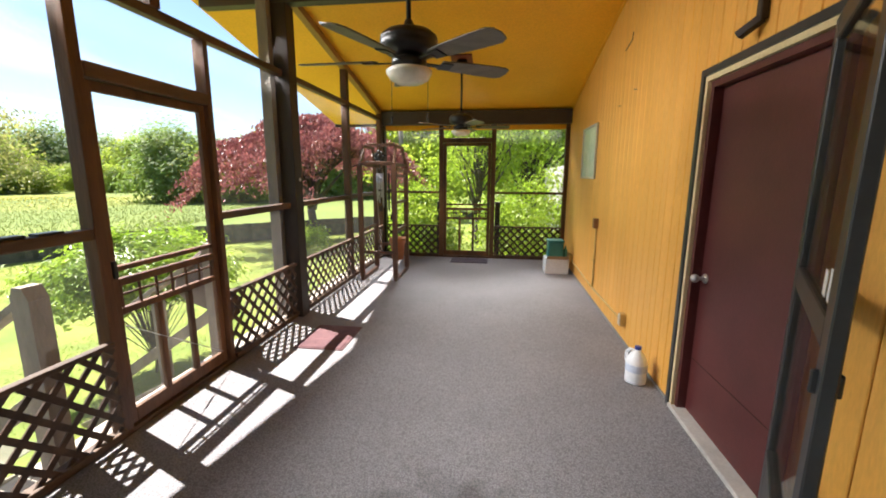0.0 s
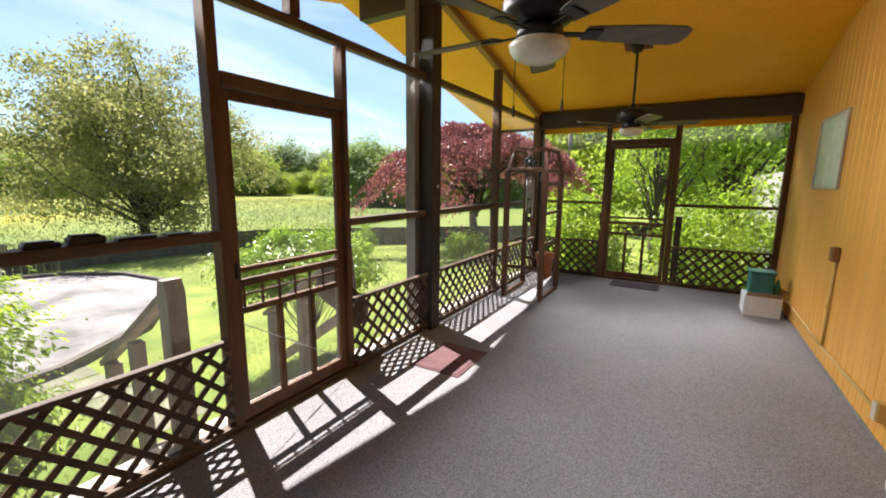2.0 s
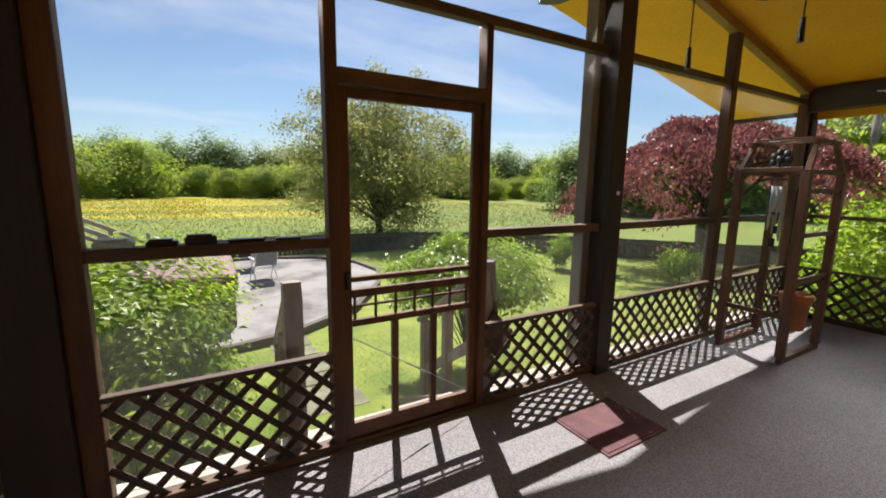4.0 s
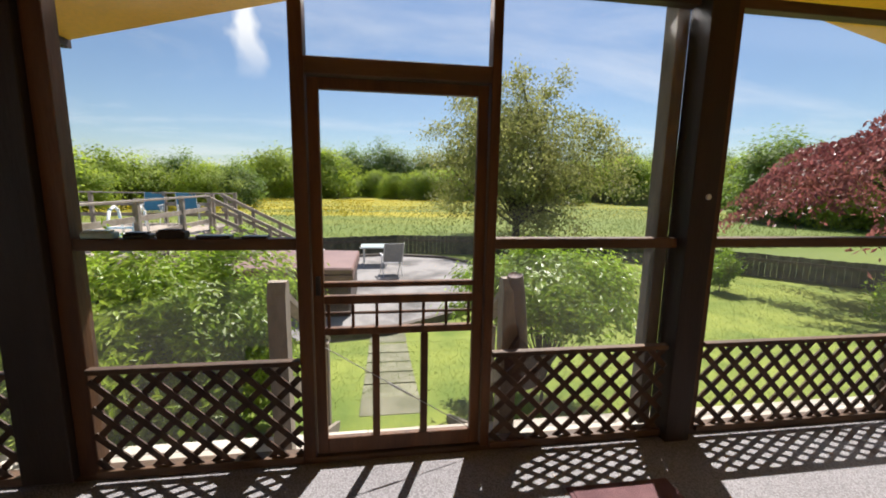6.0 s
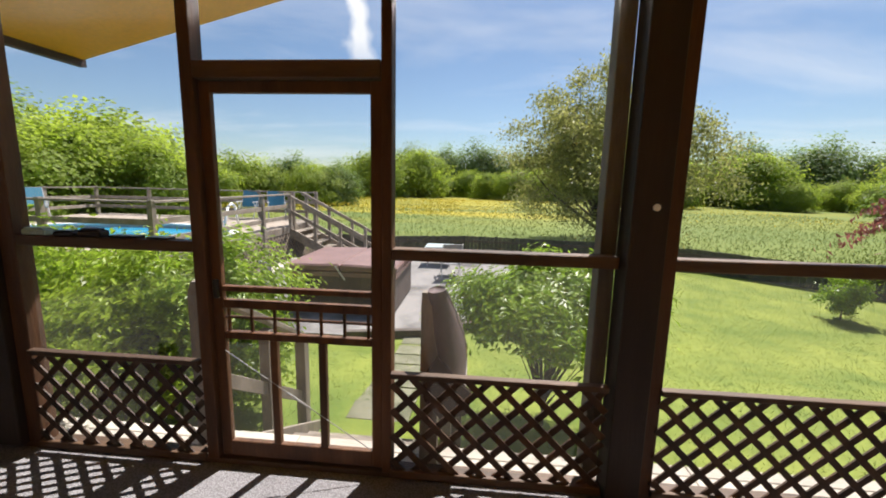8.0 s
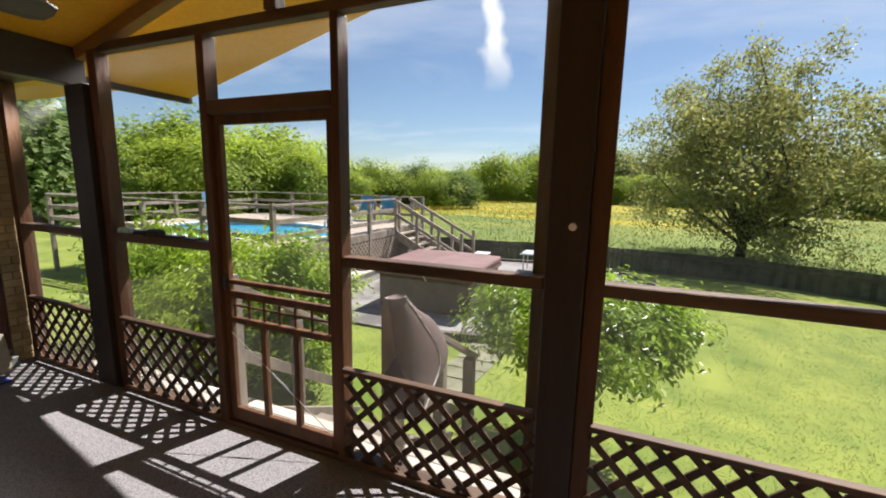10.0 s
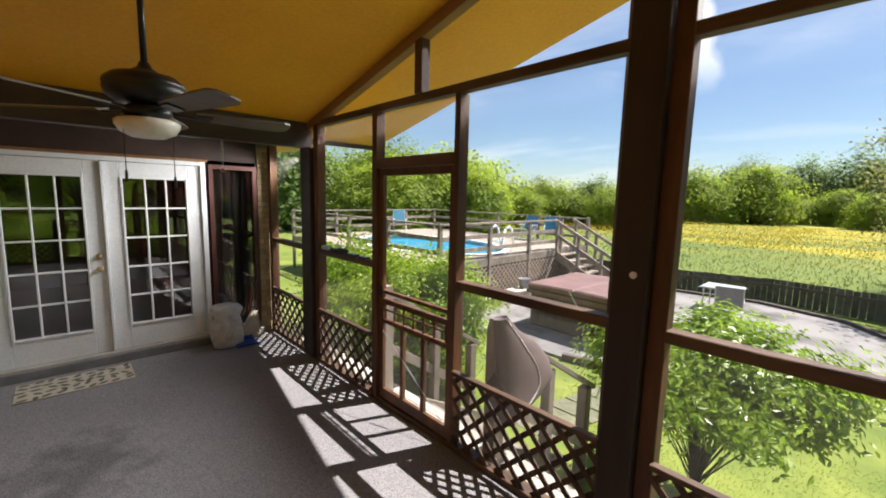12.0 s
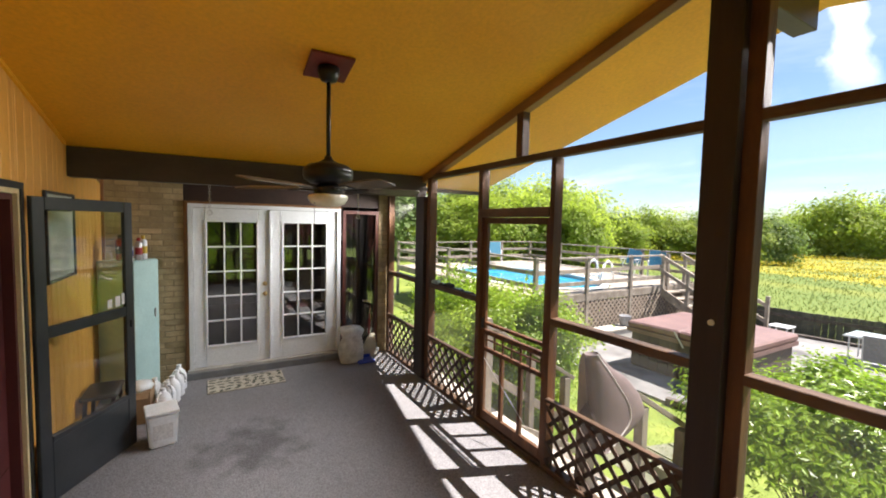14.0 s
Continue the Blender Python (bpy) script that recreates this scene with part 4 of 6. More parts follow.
for i in range(9):
    for j in range(5):
        cx, cy = -0.53 + i * 0.092 + rnd.uniform(-0.02, 0.02), -0.325 + j * 0.085 + rnd.uniform(-0.02, 0.02)
        a0 = rnd.uniform(0, 3.1)
        ring = [mot.verts.new((cx + 0.042 * math.cos(t) * math.cos(a0) - 0.021 * math.sin(t) * math.sin(a0), cy + 0.042 * math.cos(t) * math.sin(a0) + 0.021 * math.sin(t) * math.cos(a0), 0.0128)) for t in np.linspace(0, 2 * math.pi, 9)[:-1]]
        mot.faces.new(ring)
tagged(part("motif", mot, LEAFY, rug), kind="stuff")

# jugs, bucket, boxes
CLEARP = material("cloudy_plastic", (0.8, 0.83, 0.86), (0.88, 0.9, 0.92), 8.0, 0.3, 0.03, 40)
BLUEP = material("blue_plastic", (0.02, 0.05, 0.35), (0.03, 0.07, 0.42), 8.0, 0.4)
WHITEP = material("white_plastic", (0.82, 0.85, 0.88), (0.88, 0.9, 0.92), 6.0, 0.35, 0.02, 40)
CARD = material("cardboard", (0.3, 0.19, 0.1), (0.38, 0.25, 0.14), 6.0, 0.85, 0.2, 60)


def jug(x, y, z, turn, mt, cap, label, h=0.29):
    ob = thing("jug", (x, y, z), label, "jug", "plastic jugs" if mt is CLEARP else "")
    s = h / 0.29
    part("body", lathe([(0.06, 0.0), (0.074, 0.008), (0.076, 0.03), (0.074, 0.08), (0.076, 0.1), (0.076, 0.16), (0.07, 0.19), (0.05, 0.225), (0.028, 0.25), (0.022, 0.268)], (x, y, z), 20), mt, ob, smooth=True)
    part("cap", lathe([(0.024, 0.0), (0.025, 0.02), (0.022, 0.024)], (x, y, z + 0.265), 14), cap, ob)
    c, sn = math.cos(turn), math.sin(turn)
    hb = bmesh.new()
    pts = [(0.03, 0.25), (0.06, 0.25), (0.082, 0.22), (0.085, 0.17), (0.075, 0.14)]
    for (u, v), (u2, v2) in zip(pts, pts[1:]):
        add_rod(hb, (x + c * u, y + sn * u, z + v), (x + c * u2, y + sn * u2, z + v2), 0.011, n=8)
    part("handle", hb, mt, ob, smooth=True)
    return ob


wj = jug(1.10, 3.0, 0.0, 2.4, WHITEP, BLUEP, "white gallon jug with blue cap beside the maroon door")
part("label_band", lathe([(0.0775, 0.0), (0.0778, 0.001), (0.0778, 0.055), (0.0775, 0.056)], (1.10, 3.0, 0.1), 20), material("pale_blue_label", (0.55, 0.62, 0.75), (0.65, 0.72, 0.82), 20.0, 0.5), wj)
for x, y, t in ((0.62, 0.44, 1.0), (0.6, 0.27, 2.2), (0.57, 0.1, 0.4), (0.54, -0.07, 3.0), (0.72, 0.1, 1.7), (0.53, -0.25, 5.0)):
    jug(x, y, 0.0, t, CLEARP, WHITEP, "empty cloudy plastic gallon jug standing on the carpet")
bk = thing("bucket", (0.585, 0.97, 0), "white square plastic tub with lid and printed label", "tub")
bb = prism([(-0.098, 0.0), (0.098, 0.0), (0.114, 0.28), (-0.114, 0.28)], "y", -0.12, 0.12)
bmesh.ops.bevel(bb, geom=list(bb.edges), offset=0.014, segments=2, affect="EDGES")
bmesh.ops.transform(bb, matrix=pose(0.585, 0.97, 0, 0, 0, 10), verts=bb.verts)
part("body", bb, WHITEP, bk)
part("lid", box(-0.122, -0.128, 0.275, 0.122, 0.128, 0.305, 0.008, pose(0.585, 0.97, 0, 0, 0, 10)), WHITEP, bk)
part("label", box(-0.07, 0.1215, 0.07, 0.07, 0.124, 0.2, 0, pose(0.585, 0.97, 0, 0, 0, 10)), material("grey_print", (0.6, 0.6, 0.62), (0.78, 0.78, 0.78), 60.0, 0.6), bk, "label with unreadable grey print")
cb = thing("cardboard_box", (0.82, 0.36, 0), "open brown cardboard box with white rags on top", "box")
part("body", box(0.71, 0.2, 0.0, 0.93, 0.54, 0.3), CARD, cb)
part("flap", bar((0.82, 0.54, 0.3), (0.82, 0.62, 0.27), 0.2, 0.006, 0), CARD, cb)
rag = lathe([(0.1, 0.0), (0.11, 0.02), (0.08, 0.05), (0.03, 0.06)], (0.81, 0.38, 0.3), 14, (1.0, 1.3))
for v in rag.verts:
    v.co += Vector((noise.noise(v.co * 20), noise.noise(v.co * 21 + Vector((5, 0, 0))), 0)) * 0.03
part("rag", rag, WHITEP, cb, "crumpled white rags", True)
sb = thing("stool", (1.07, 0.42, 0), "low black plastic stool against the siding", "stool")
part("seat", box(0.945, 0.22, 0.32, 1.215, 0.62, 0.36, 0.012), BLACK, sb)
for x, y in ((0.965, 0.25), (1.195, 0.25), (0.965, 0.59), (1.195, 0.59)):
    part("leg", bar((x, y, 0.0), (1.08 + (x - 1.08) * 0.85, 0.42 + (y - 0.42) * 0.85, 0.32), 0.03, 0.03), BLACK, sb)

# teal cabinet in the corner
TEAL = material("pale_teal_enamel", (0.4, 0.58, 0.57), (0.46, 0.64, 0.62), 3.0, 0.45, 0.05, 50)
cab = thing("cabinet", (1.03, -0.31, 0), "tall narrow pale teal metal cabinet in the corner", "cabinet")
part("body", box(0.87, -0.53, 0.0, 1.21, -0.11, 1.5), TEAL, cab)
dr = part("door", box(0.852, -0.525, 0.05, 0.869, -0.115, 1.49), TEAL, cab)
part("handle", box(0.838, -0.46, 0.85, 0.851, -0.44, 0.95), STEEL, dr)
part("plinth", box(0.858, -0.52, 0.0, 0.8695, -0.12, 0.045), BLACK, cab)
REDP = material("red_plastic", (0.25, 0.015, 0.02), (0.35, 0.025, 0.03), 8.0, 0.4)
YELP = material("yellow_plastic", (0.6, 0.4, 0.04), (0.7, 0.48, 0.06), 8.0, 0.4)


def spray(x, y, z, r, h, mt, cap, nm, lb):
    ob = thing(nm, (x, y, z), lb, "bottle", "bottles on the cabinet")
    part("body", lathe([(r * 0.95, 0.0), (r, 0.006), (r, h * 0.72), (r * 0.7, h * 0.82), (r * 0.4, h * 0.85)], (x, y, z), 16), mt, ob, smooth=True)
    part("cap", lathe([(r * 0.5, 0.0), (r * 0.55, h * 0.03), (r * 0.5, h * 0.15)], (x, y, z + h * 0.85), 12), cap, ob)
    part("label_band", lathe([(r + 0.0008, 0.0), (r + 0.001, 0.002), (r + 0.001, h * 0.3), (r + 0.0008, h * 0.302)], (x, y, z + h * 0.25), 16), cap, ob)


cab.location = (0.97, -0.27, 0)
cab.rotation_euler = (0, 0, radians(-25))
spray(0.87, -0.22, 1.501, 0.033, 0.24, STEEL, REDP, "spray_can", "steel spray can with red cap on the cabinet")
spray(0.84, -0.31, 1.501, 0.036, 0.26, WHITEP, YELP, "spray_bottle", "white bottle with yellow and black cap on the cabinet")
spray(0.95, -0.16, 1.501, 0.04, 0.2, WHITEP, BLUEP, "spray_bottle", "white plastic bottle with blue label on the cabinet")
spray(1.03, -0.24, 1.501, 0.04, 0.27, REDP, FANBLACK, "spray_can", "dark red can on the cabinet")

# bag, broom, dustpan by the glass doors
PBAG = material("cloudy_bag", (0.5, 0.5, 0.5), (0.72, 0.72, 0.72), 12.0, 0.35, 0.6, 30)
bag = thing("plastic_bag", (-1.5, -0.32, 0), "half-full white plastic sack slumped by the doors", "bag")
bg = lathe([(0.14, 0.0), (0.155, 0.02), (0.16, 0.14), (0.145, 0.27), (0.135, 0.36), (0.165, 0.44), (0.15, 0.5)], (-1.5, -0.32, 0), 30, (1.05, 0.75))
for v in bg.verts:
    if v.co.z > 0.01:
        v.co += Vector((noise.noise(v.co * 9), noise.noise(v.co * 9 + Vector((7, 0, 0))), noise.noise(v.co * 11) * 0.6)) * 0.05
part("sack", bg, PBAG, bag, smooth=True)
broom = thing("broom", (-1.78, -0.45, 0), "corn broom with red handle leaning by the lattice", "broom")
part("handle", rod((-1.82, -0.5, 0.3), (-1.95, -0.78, 1.25), 0.012), REDP, broom, smooth=True)
part("head", prism([(-0.13, 0.0), (0.13, 0.0), (0.06, 0.25), (0.025, 0.34), (-0.025, 0.34), (-0.06, 0.25)], "y", -0.03, 0.03), RUG, broom)
broom.children[-1].matrix_parent_inverse = Matrix.Translation((-1.78, -0.45, 0)).inverted() @ Matrix.Translation((-1.78, -0.42, 0.002)) @ Matrix.Rotation(radians(-16), 4, "Y") @ Matrix.Rotation(radians(12), 4, "X")
pan = thing("dustpan", (-1.68, -0.22, 0), "blue plastic dustpan lying on the carpet", "dustpan")
part("tray", box(-1.8, -0.36, 0.003, -1.56, -0.14, 0.02), BLUEP, pan)
part("rim", box(-1.8, -0.37, 0.003, -1.56, -0.361, 0.06), BLUEP, pan)
part("handle", rod((-1.68, -0.365, 0.05), (-1.7, -0.5, 0.09), 0.014), BLUEP, pan)

# hanging chains on the beam
for x in (0.2, -1.3):
    ch = thing("hanging_chain", (x, 0.56, 2.02), "short steel chain with ring hanging from the beam", "chain", "chains on the beam")
    for k in range(8):
        m = Matrix.Translation((x, 0.56, 2.272 - k * 0.03)) @ Matrix.Rotation(radians(90 * (k % 2)), 4, "Z")
        bm = bmesh.new()
        ring = [m @ Vector((0.009 * math.cos(t), 0, 0.02 * math.sin(t))) for t in np.linspace(0, 2 * math.pi, 9)]
        for p, q in zip(ring, ring[1:]):
            add_rod(bm, p, q, 0.0028, n=5)
        part("link", bm, STEEL, ch)
    bm = bmesh.new()
    ring = [Vector((x + 0.022 * math.cos(t), 0.56, 2.02 + 0.022 * math.sin(t))) for t in np.linspace(0, 2 * math.pi, 13)]
    for p, q in zip(ring, ring[1:]):
        add_rod(bm, p, q, 0.004, n=6)
    part("ring", bm, STEEL, ch)

# small things on the mid rail
for k, (yy, w, h, mt, nm, lb) in enumerate(((0.95, 0.14, 0.03, TEAL, "sunglasses_case", "teal plastic case lying on the screen rail"), (1.12, 0.12, 0.022, FANBLACK, "box", "flat black box lying on the screen rail"), (1.27, 0.13, 0.035, POST, "box", "small dark brown box on the screen rail"), (1.46, 0.16, 0.015, FANBLACK, "cable_coil", "loose black cable lying on the screen rail"), (1.65, 0.12, 0.012, FANBLACK, "cable_coil", "loose black cable lying on the screen rail"))):
    ob = thing(nm, (XL - 0.045, yy, 1.247), lb, "clutter")
    part("body", box(XL - 0.075, yy - w / 2, 1.2475, XL - 0.012, yy + w / 2, 1.2475 + h, 0.006), mt, ob)
    if k < 3:
        part("lid", box(XL - 0.07, yy - w / 2 + 0.01, 1.248 + h, XL - 0.02, yy + w / 2 - 0.02, 1.256 + h, 0.002), mt, ob)
wl = thing("post_button", (XL + 0.05, 4.07, 1.485), "small round white plastic button on the dark post", "button")
part("disc", rod((XL + 0.049, 4.07, 1.485), (XL + 0.058, 4.07, 1.485), 0.016, n=14), WHITEP, wl)

# wooden tower frame with wind chimes
TOWER = material("red_brown_timber", (0.085, 0.035, 0.02), (0.15, 0.07, 0.04), 8.0, 0.55, 0.3, 70, stretch=(1, 1, 0.2), spread=0.12)
TX0, TX1, TY0, TY1 = -1.93, -1.43, 5.62, 6.36
tw = thing("tower_frame", ((TX0 + TX1) / 2, (TY0 + TY1) / 2, 0), "red brown timber tower frame standing on the carpet", "garden frame")
for x in (TX0, TX1):
    for y in (TY0, TY1):
        sx, sy = (1 if x == TX0 else -1), (1 if y == TY0 else -1)
        part("leg", box(x - 0.033, y - 0.03, 0.05, x + 0.033, y + 0.03, 1.68), TOWER, tw)
        part("shoulder", bar((x, y, 1.68), (x + sx * 0.02, y + sy * 0.17, 1.93), 0.042, 0.04), TOWER, tw)
    part("skid", box(x - 0.022, TY0 - 0.03, 0.0, x + 0.022, TY1 + 0.03, 0.05), TOWER, tw)
    part("top_rail", box(x - 0.02 + (0.02 if x == TX0 else -0.02), TY0 + 0.12, 1.92, x + 0.02 + (0.02 if x == TX0 else -0.02), TY1 - 0.12, 1.96), TOWER, tw)
    for z in (0.72, 1.66) if x == TX0 else (0.72, 1.12, 1.5, 1.66):
        part("side_rail", box(x - 0.015, TY0 + 0.022, z, x + 0.015, TY1 - 0.022, z + 0.04), TOWER, tw)
for y in (TY0, TY1):
    for z in (0.40, 1.68):
        part("cross_rail", box(TX0 + 0.022, y - 0.016, z, TX1 - 0.022, y + 0.016, z + 0.042), TOWER, tw)
for k in range(3):
    y = TY0 + 0.15 + k * 0.22
    part("top_slat", box(TX0 + 0.04, y - 0.015, 1.961, TX1 - 0.04, y + 0.015, 1.98), TOWER, tw)
for x, y, top, n, ln in ((-1.7, 5.85, 1.92, 6, 0.5), (-1.6, 6.1, 1.92, 5, 0.65), (-1.78, 6.1, 1.92, 6, 0.4)):
    wc = thing("wind_chime", (x, y, top - ln - 0.4), "metal wind chime hanging in the timber frame", "wind chime", "wind chimes")
    part("cord", rod((x, y, top - 0.28), (x, y, top + 0.04), 0.003, n=6), FANBLACK, wc)
    part("hoop", lathe([(0.055, 0.0), (0.06, 0.006), (0.055, 0.012)], (x, y, top - 0.3), 16), POST, wc)
    for k in range(n):
        a = 2 * math.pi * k / n
        px, py = x + 0.048 * math.cos(a), y + 0.048 * math.sin(a)
        tb = bmesh.new()
        add_rod(tb, (px, py, top - 0.3), (px, py, top - 0.36), 0.0012, n=5)
        add_rod(tb, (px, py, top - 0.36 - ln + 0.03 * k), (px, py, top - 0.36), 0.008, n=10)
        part("tube", tb, STEEL if n == 6 else FANBLACK, wc, smooth=True)
    part("clapper", rod((x, y, top - 0.62), (x, y, top - 0.6), 0.03, n=12), POST, wc)
    part("sail", box(x - 0.025, y - 0.002, top - 0.42 - ln, x + 0.025, y + 0.002, top - 0.34 - ln), POST, wc)
    part("clapper_cord", rod((x, y, top - 0.4 - ln), (x, y, top - 0.3), 0.0015, n=5), FANBLACK, wc)
orn = thing("hanging_ornament", (-1.68, 5.9, 1.6), "dark round metal ornament hanging at the top of the frame", "ornament")
om = bmesh.new()
for k in range(7):
    a = 2 * math.pi * k / 7
    bmesh.ops.create_uvsphere(om, u_segments=8, v_segments=6, radius=0.035, matrix=Matrix.Translation((-1.66 + 0.06 * math.cos(a), 5.72, 1.79 + 0.06 * math.sin(a))))
bmesh.ops.create_uvsphere(om, u_segments=10, v_segments=6, radius=0.045, matrix=Matrix.Translation((-1.66, 5.72, 1.79)))
add_rod(om, (-1.66, 5.72, 1.85), (-1.66, 5.78, 1.93), 0.002, n=5)
part("flower", om, BLACK, orn, smooth=True)
TERRA = material("terracotta", (0.32, 0.12, 0.055), (0.4, 0.17, 0.08), 10.0, 0.8, 0.2, 60)
pot = thing("plant_pot", (-1.44, 5.8, 0.29), "terracotta pot hung on the side of the timber frame", "plant pot")
part("body", lathe([(0.075, 0.0), (0.085, 0.008), (0.106, 0.245), (0.119, 0.25), (0.124, 0.325), (0.115, 0.33), (0.108, 0.28)], (-1.44, 5.8, 0.29), 26), TERRA, pot, smooth=True)
hb = bmesh.new()
add_bar(hb, (-1.44, 5.65, 0.69), (-1.44, 6.33, 0.69), 0.012, 0.03, 0, (0, 0, 1))
for yy in (5.68, 5.92):
    add_rod(hb, (-1.44, yy, 0.69), (-1.44, yy, 0.6), 0.004, n=6)
part("hanger", hb, FANBLACK, pot)

# box with a teal bin near the far corner
bx2 = thing("cardboard_box", (0.98, 6.55, 0), "white cardboard box on the carpet near the far corner", "box")
part("body", box(0.8, 6.42, 0.0, 1.16, 6.76, 0.24), WHITEP, bx2)
part("flap", bar((0.98, 6.42, 0.24), (0.98, 6.33, 0.3), 0.33, 0.006, 0), CARD, bx2)
part("flap", bar((1.16, 6.6, 0.24), (1.2, 6.6, 0.31), 0.006, 0.3, 0), CARD, bx2)
TEAL2 = material("deep_teal_plastic", (0.02, 0.14, 0.14), (0.03, 0.19, 0.18), 5.0, 0.4)
tb2 = thing("storage_bin", (0.98, 6.6, 0.24), "deep teal plastic bin standing in the white box", "bin")
part("body", box(0.84, 6.5, 0.242, 1.08, 6.72, 0.5, 0.015), TEAL2, tb2)
part("lid", box(0.83, 6.49, 0.5, 1.09, 6.73, 0.525, 0.008), TEAL2, tb2)
bo = thing("bottle", (1.12, 6.58, 0.24), "green plastic bottle beside the teal bin", "bottle")
part("body", lathe([(0.03, 0.0), (0.032, 0.01), (0.032, 0.12), (0.015, 0.16), (0.012, 0.19)], (1.12, 6.58, 0.242), 14), TEAL2, bo, smooth=True)
dp = thing("flower_pot", (1.14, 6.9, 0), "small dark clay pot in the corner", "plant pot")
part("body", lathe([(0.05, 0.0), (0.06, 0.01), (0.08, 0.15), (0.085, 0.18), (0.075, 0.18), (0.07, 0.12)], (1.14, 6.92, 0), 16), TERRA, dp, smooth=True)

# ---- steps and rails outside the screen door ----
GREYWOOD = material("weathered_grey_wood", (0.17, 0.14, 0.115), (0.3, 0.26, 0.22), 6.0, 0.8, 0.4, 60, stretch=(1, 1, 0.3), spread=0.15)
PALEWOOD = material("sun_bleached_boards", (0.42, 0.38, 0.33), (0.58, 0.54, 0.48), 5.0, 0.85, 0.3, 60, stretch=(1, 0.2, 1), spread=0.12)
G = -1.2
walkway = thing("outer_ledge", (-2.45, 3.3, -0.14), "sun-bleached timber ledge outside the screens", "ledge")
for k in range(3):
    x0 = -2.265 - k * 0.1
    y = YB + 0.3
    while y < YF:
        part("plank", box(x0 - 0.094, y, -0.14, x0, min(y + 2.43, YF + 0.1), -0.105), PALEWOOD, walkway)
        y += 2.434
for y in (-0.4, 1.2, 3.6, 5.4, 7.3):
    part("leg", box(-2.5, y, G, -2.42, y + 0.08, -0.14), GREYWOOD, walkway)
steps = thing("porch_steps", (-3.0, 2.37, -0.9), "weathered grey wooden steps down to the lawn", "steps")
for k in range(4):
    z = -0.14 - (k + 1) * 0.165
    x1 = -2.58 - k * 0.27
    part("tread", box(x1 - 0.26, 1.85, z - 0.036, x1, 2.9, z), GREYWOOD, steps)
for y in (1.82, 2.9):
    part("stringer", bar((-2.6, y + 0.02, -0.26), (-3.7, y + 0.02, -0.84), 0.04, 0.2), GREYWOOD, steps)
for y, end_y in ((1.69, 1.76), (3.05, 3.16)):
    rl = thing("hand_rail", (-2.9, y, G), "weathered grey wooden hand rail beside the steps", "railing", "step hand rails")
    nb = prism([(-2.31, G), (-2.31, 0.9), (-2.34, 0.97), (-2.4, 0.97), (-2.42, 0.9), (-2.42, G)], "y", y - 0.05, y + 0.05)
    part("newel_post", nb, GREYWOOD, rl)
    part("end_post", box(-3.55, end_y - 0.045, G, -3.46, end_y + 0.045, 0.15), GREYWOOD, rl)
    part("mid_post", box(-3.02, (y + end_y) / 2 - 0.04, G, -2.94, (y + end_y) / 2 + 0.04, 0.45), GREYWOOD, rl)
    part("top_rail", bar((-2.37, y, 0.9), (-3.62, end_y, 0.13), 0.09, 0.04), GREYWOOD, rl)
    part("lower_rail", bar((-2.4, y, 0.35), (-3.5, end_y, -0.38), 0.04, 0.09), GREYWOOD, rl)
# grill cover draped over the rail post
COVER = material("faded_mauve_cover", (0.105, 0.072, 0.072), (0.15, 0.108, 0.108), 3.0, 0.75, 0.25, 40)
PIPING = material("pale_piping", (0.5, 0.47, 0.45), (0.6, 0.56, 0.54), 9.0, 0.7)
cv = thing("folded_cover", (-2.5, 3.2, -0.1), "faded mauve fabric cover hung over the rail post", "cover")
cm = bmesh.new()
rows_ = []
for i in range(15):
    s = i / 14
    z = 0.99 - s * 0.72
    half = 0.045 + 0.2 * math.sin(min(1.0, s * 1.15) * math.pi * 0.62) ** 1.2 if s < 0.75 else 0.045 + 0.2 * (1 - (s - 0.75) / 0.27)
    half = max(half, 0.02)
    cx, cy = -2.34, 3.08 + 0.12 * s
    ring = []
    for k in range(18):
        a = 2 * math.pi * k / 18
        u, v = half * math.cos(a), (0.06 + 0.05 * math.sin(s * 3.1)) * math.sin(a)
        ring.append(cm.verts.new((cx + 0.04 - (u + half) * 1.15, cy + 0.8 * v + 0.12 * u, z + noise.noise(Vector((u * 6, v * 6, s * 5))) * 0.02)))
    rows_.append(ring)
for a, b in zip(rows_, rows_[1:]):
    for k in range(18):
        cm.faces.new((a[k], a[(k + 1) % 18], b[(k + 1) % 18], b[k]))
cm.faces.new(rows_[0])
cm.faces.new(list(reversed(rows_[-1])))
seam = [r[4].co.copy() for r in rows_]
part("fabric", cm, COVER, cv, smooth=True)
pp = bmesh.new()
for p, q in zip(seam, seam[1:]):
    add_rod(pp, p, q, 0.006, n=6)
part("piping", pp, PIPING, cv, "pale seam piping")

LINING = material("dark_brown_lining", (0.045, 0.022, 0.018), (0.075, 0.04, 0.033), 5.0, 0.8, 0.2, 50)
fold = prism([(3.02, 0.5), (3.1, 0.63), (3.2, 0.5), (3.3, 0.42), (3.27, 0.28), (3.12, 0.24), (3.02, 0.36)], "x", -2.315, -2.295)
bmesh.ops.bevel(fold, geom=list(fold.edges), offset=0.008, segments=2, affect="EDGES")
part("lining", fold, LINING, cv, "dark brown underside folded down")

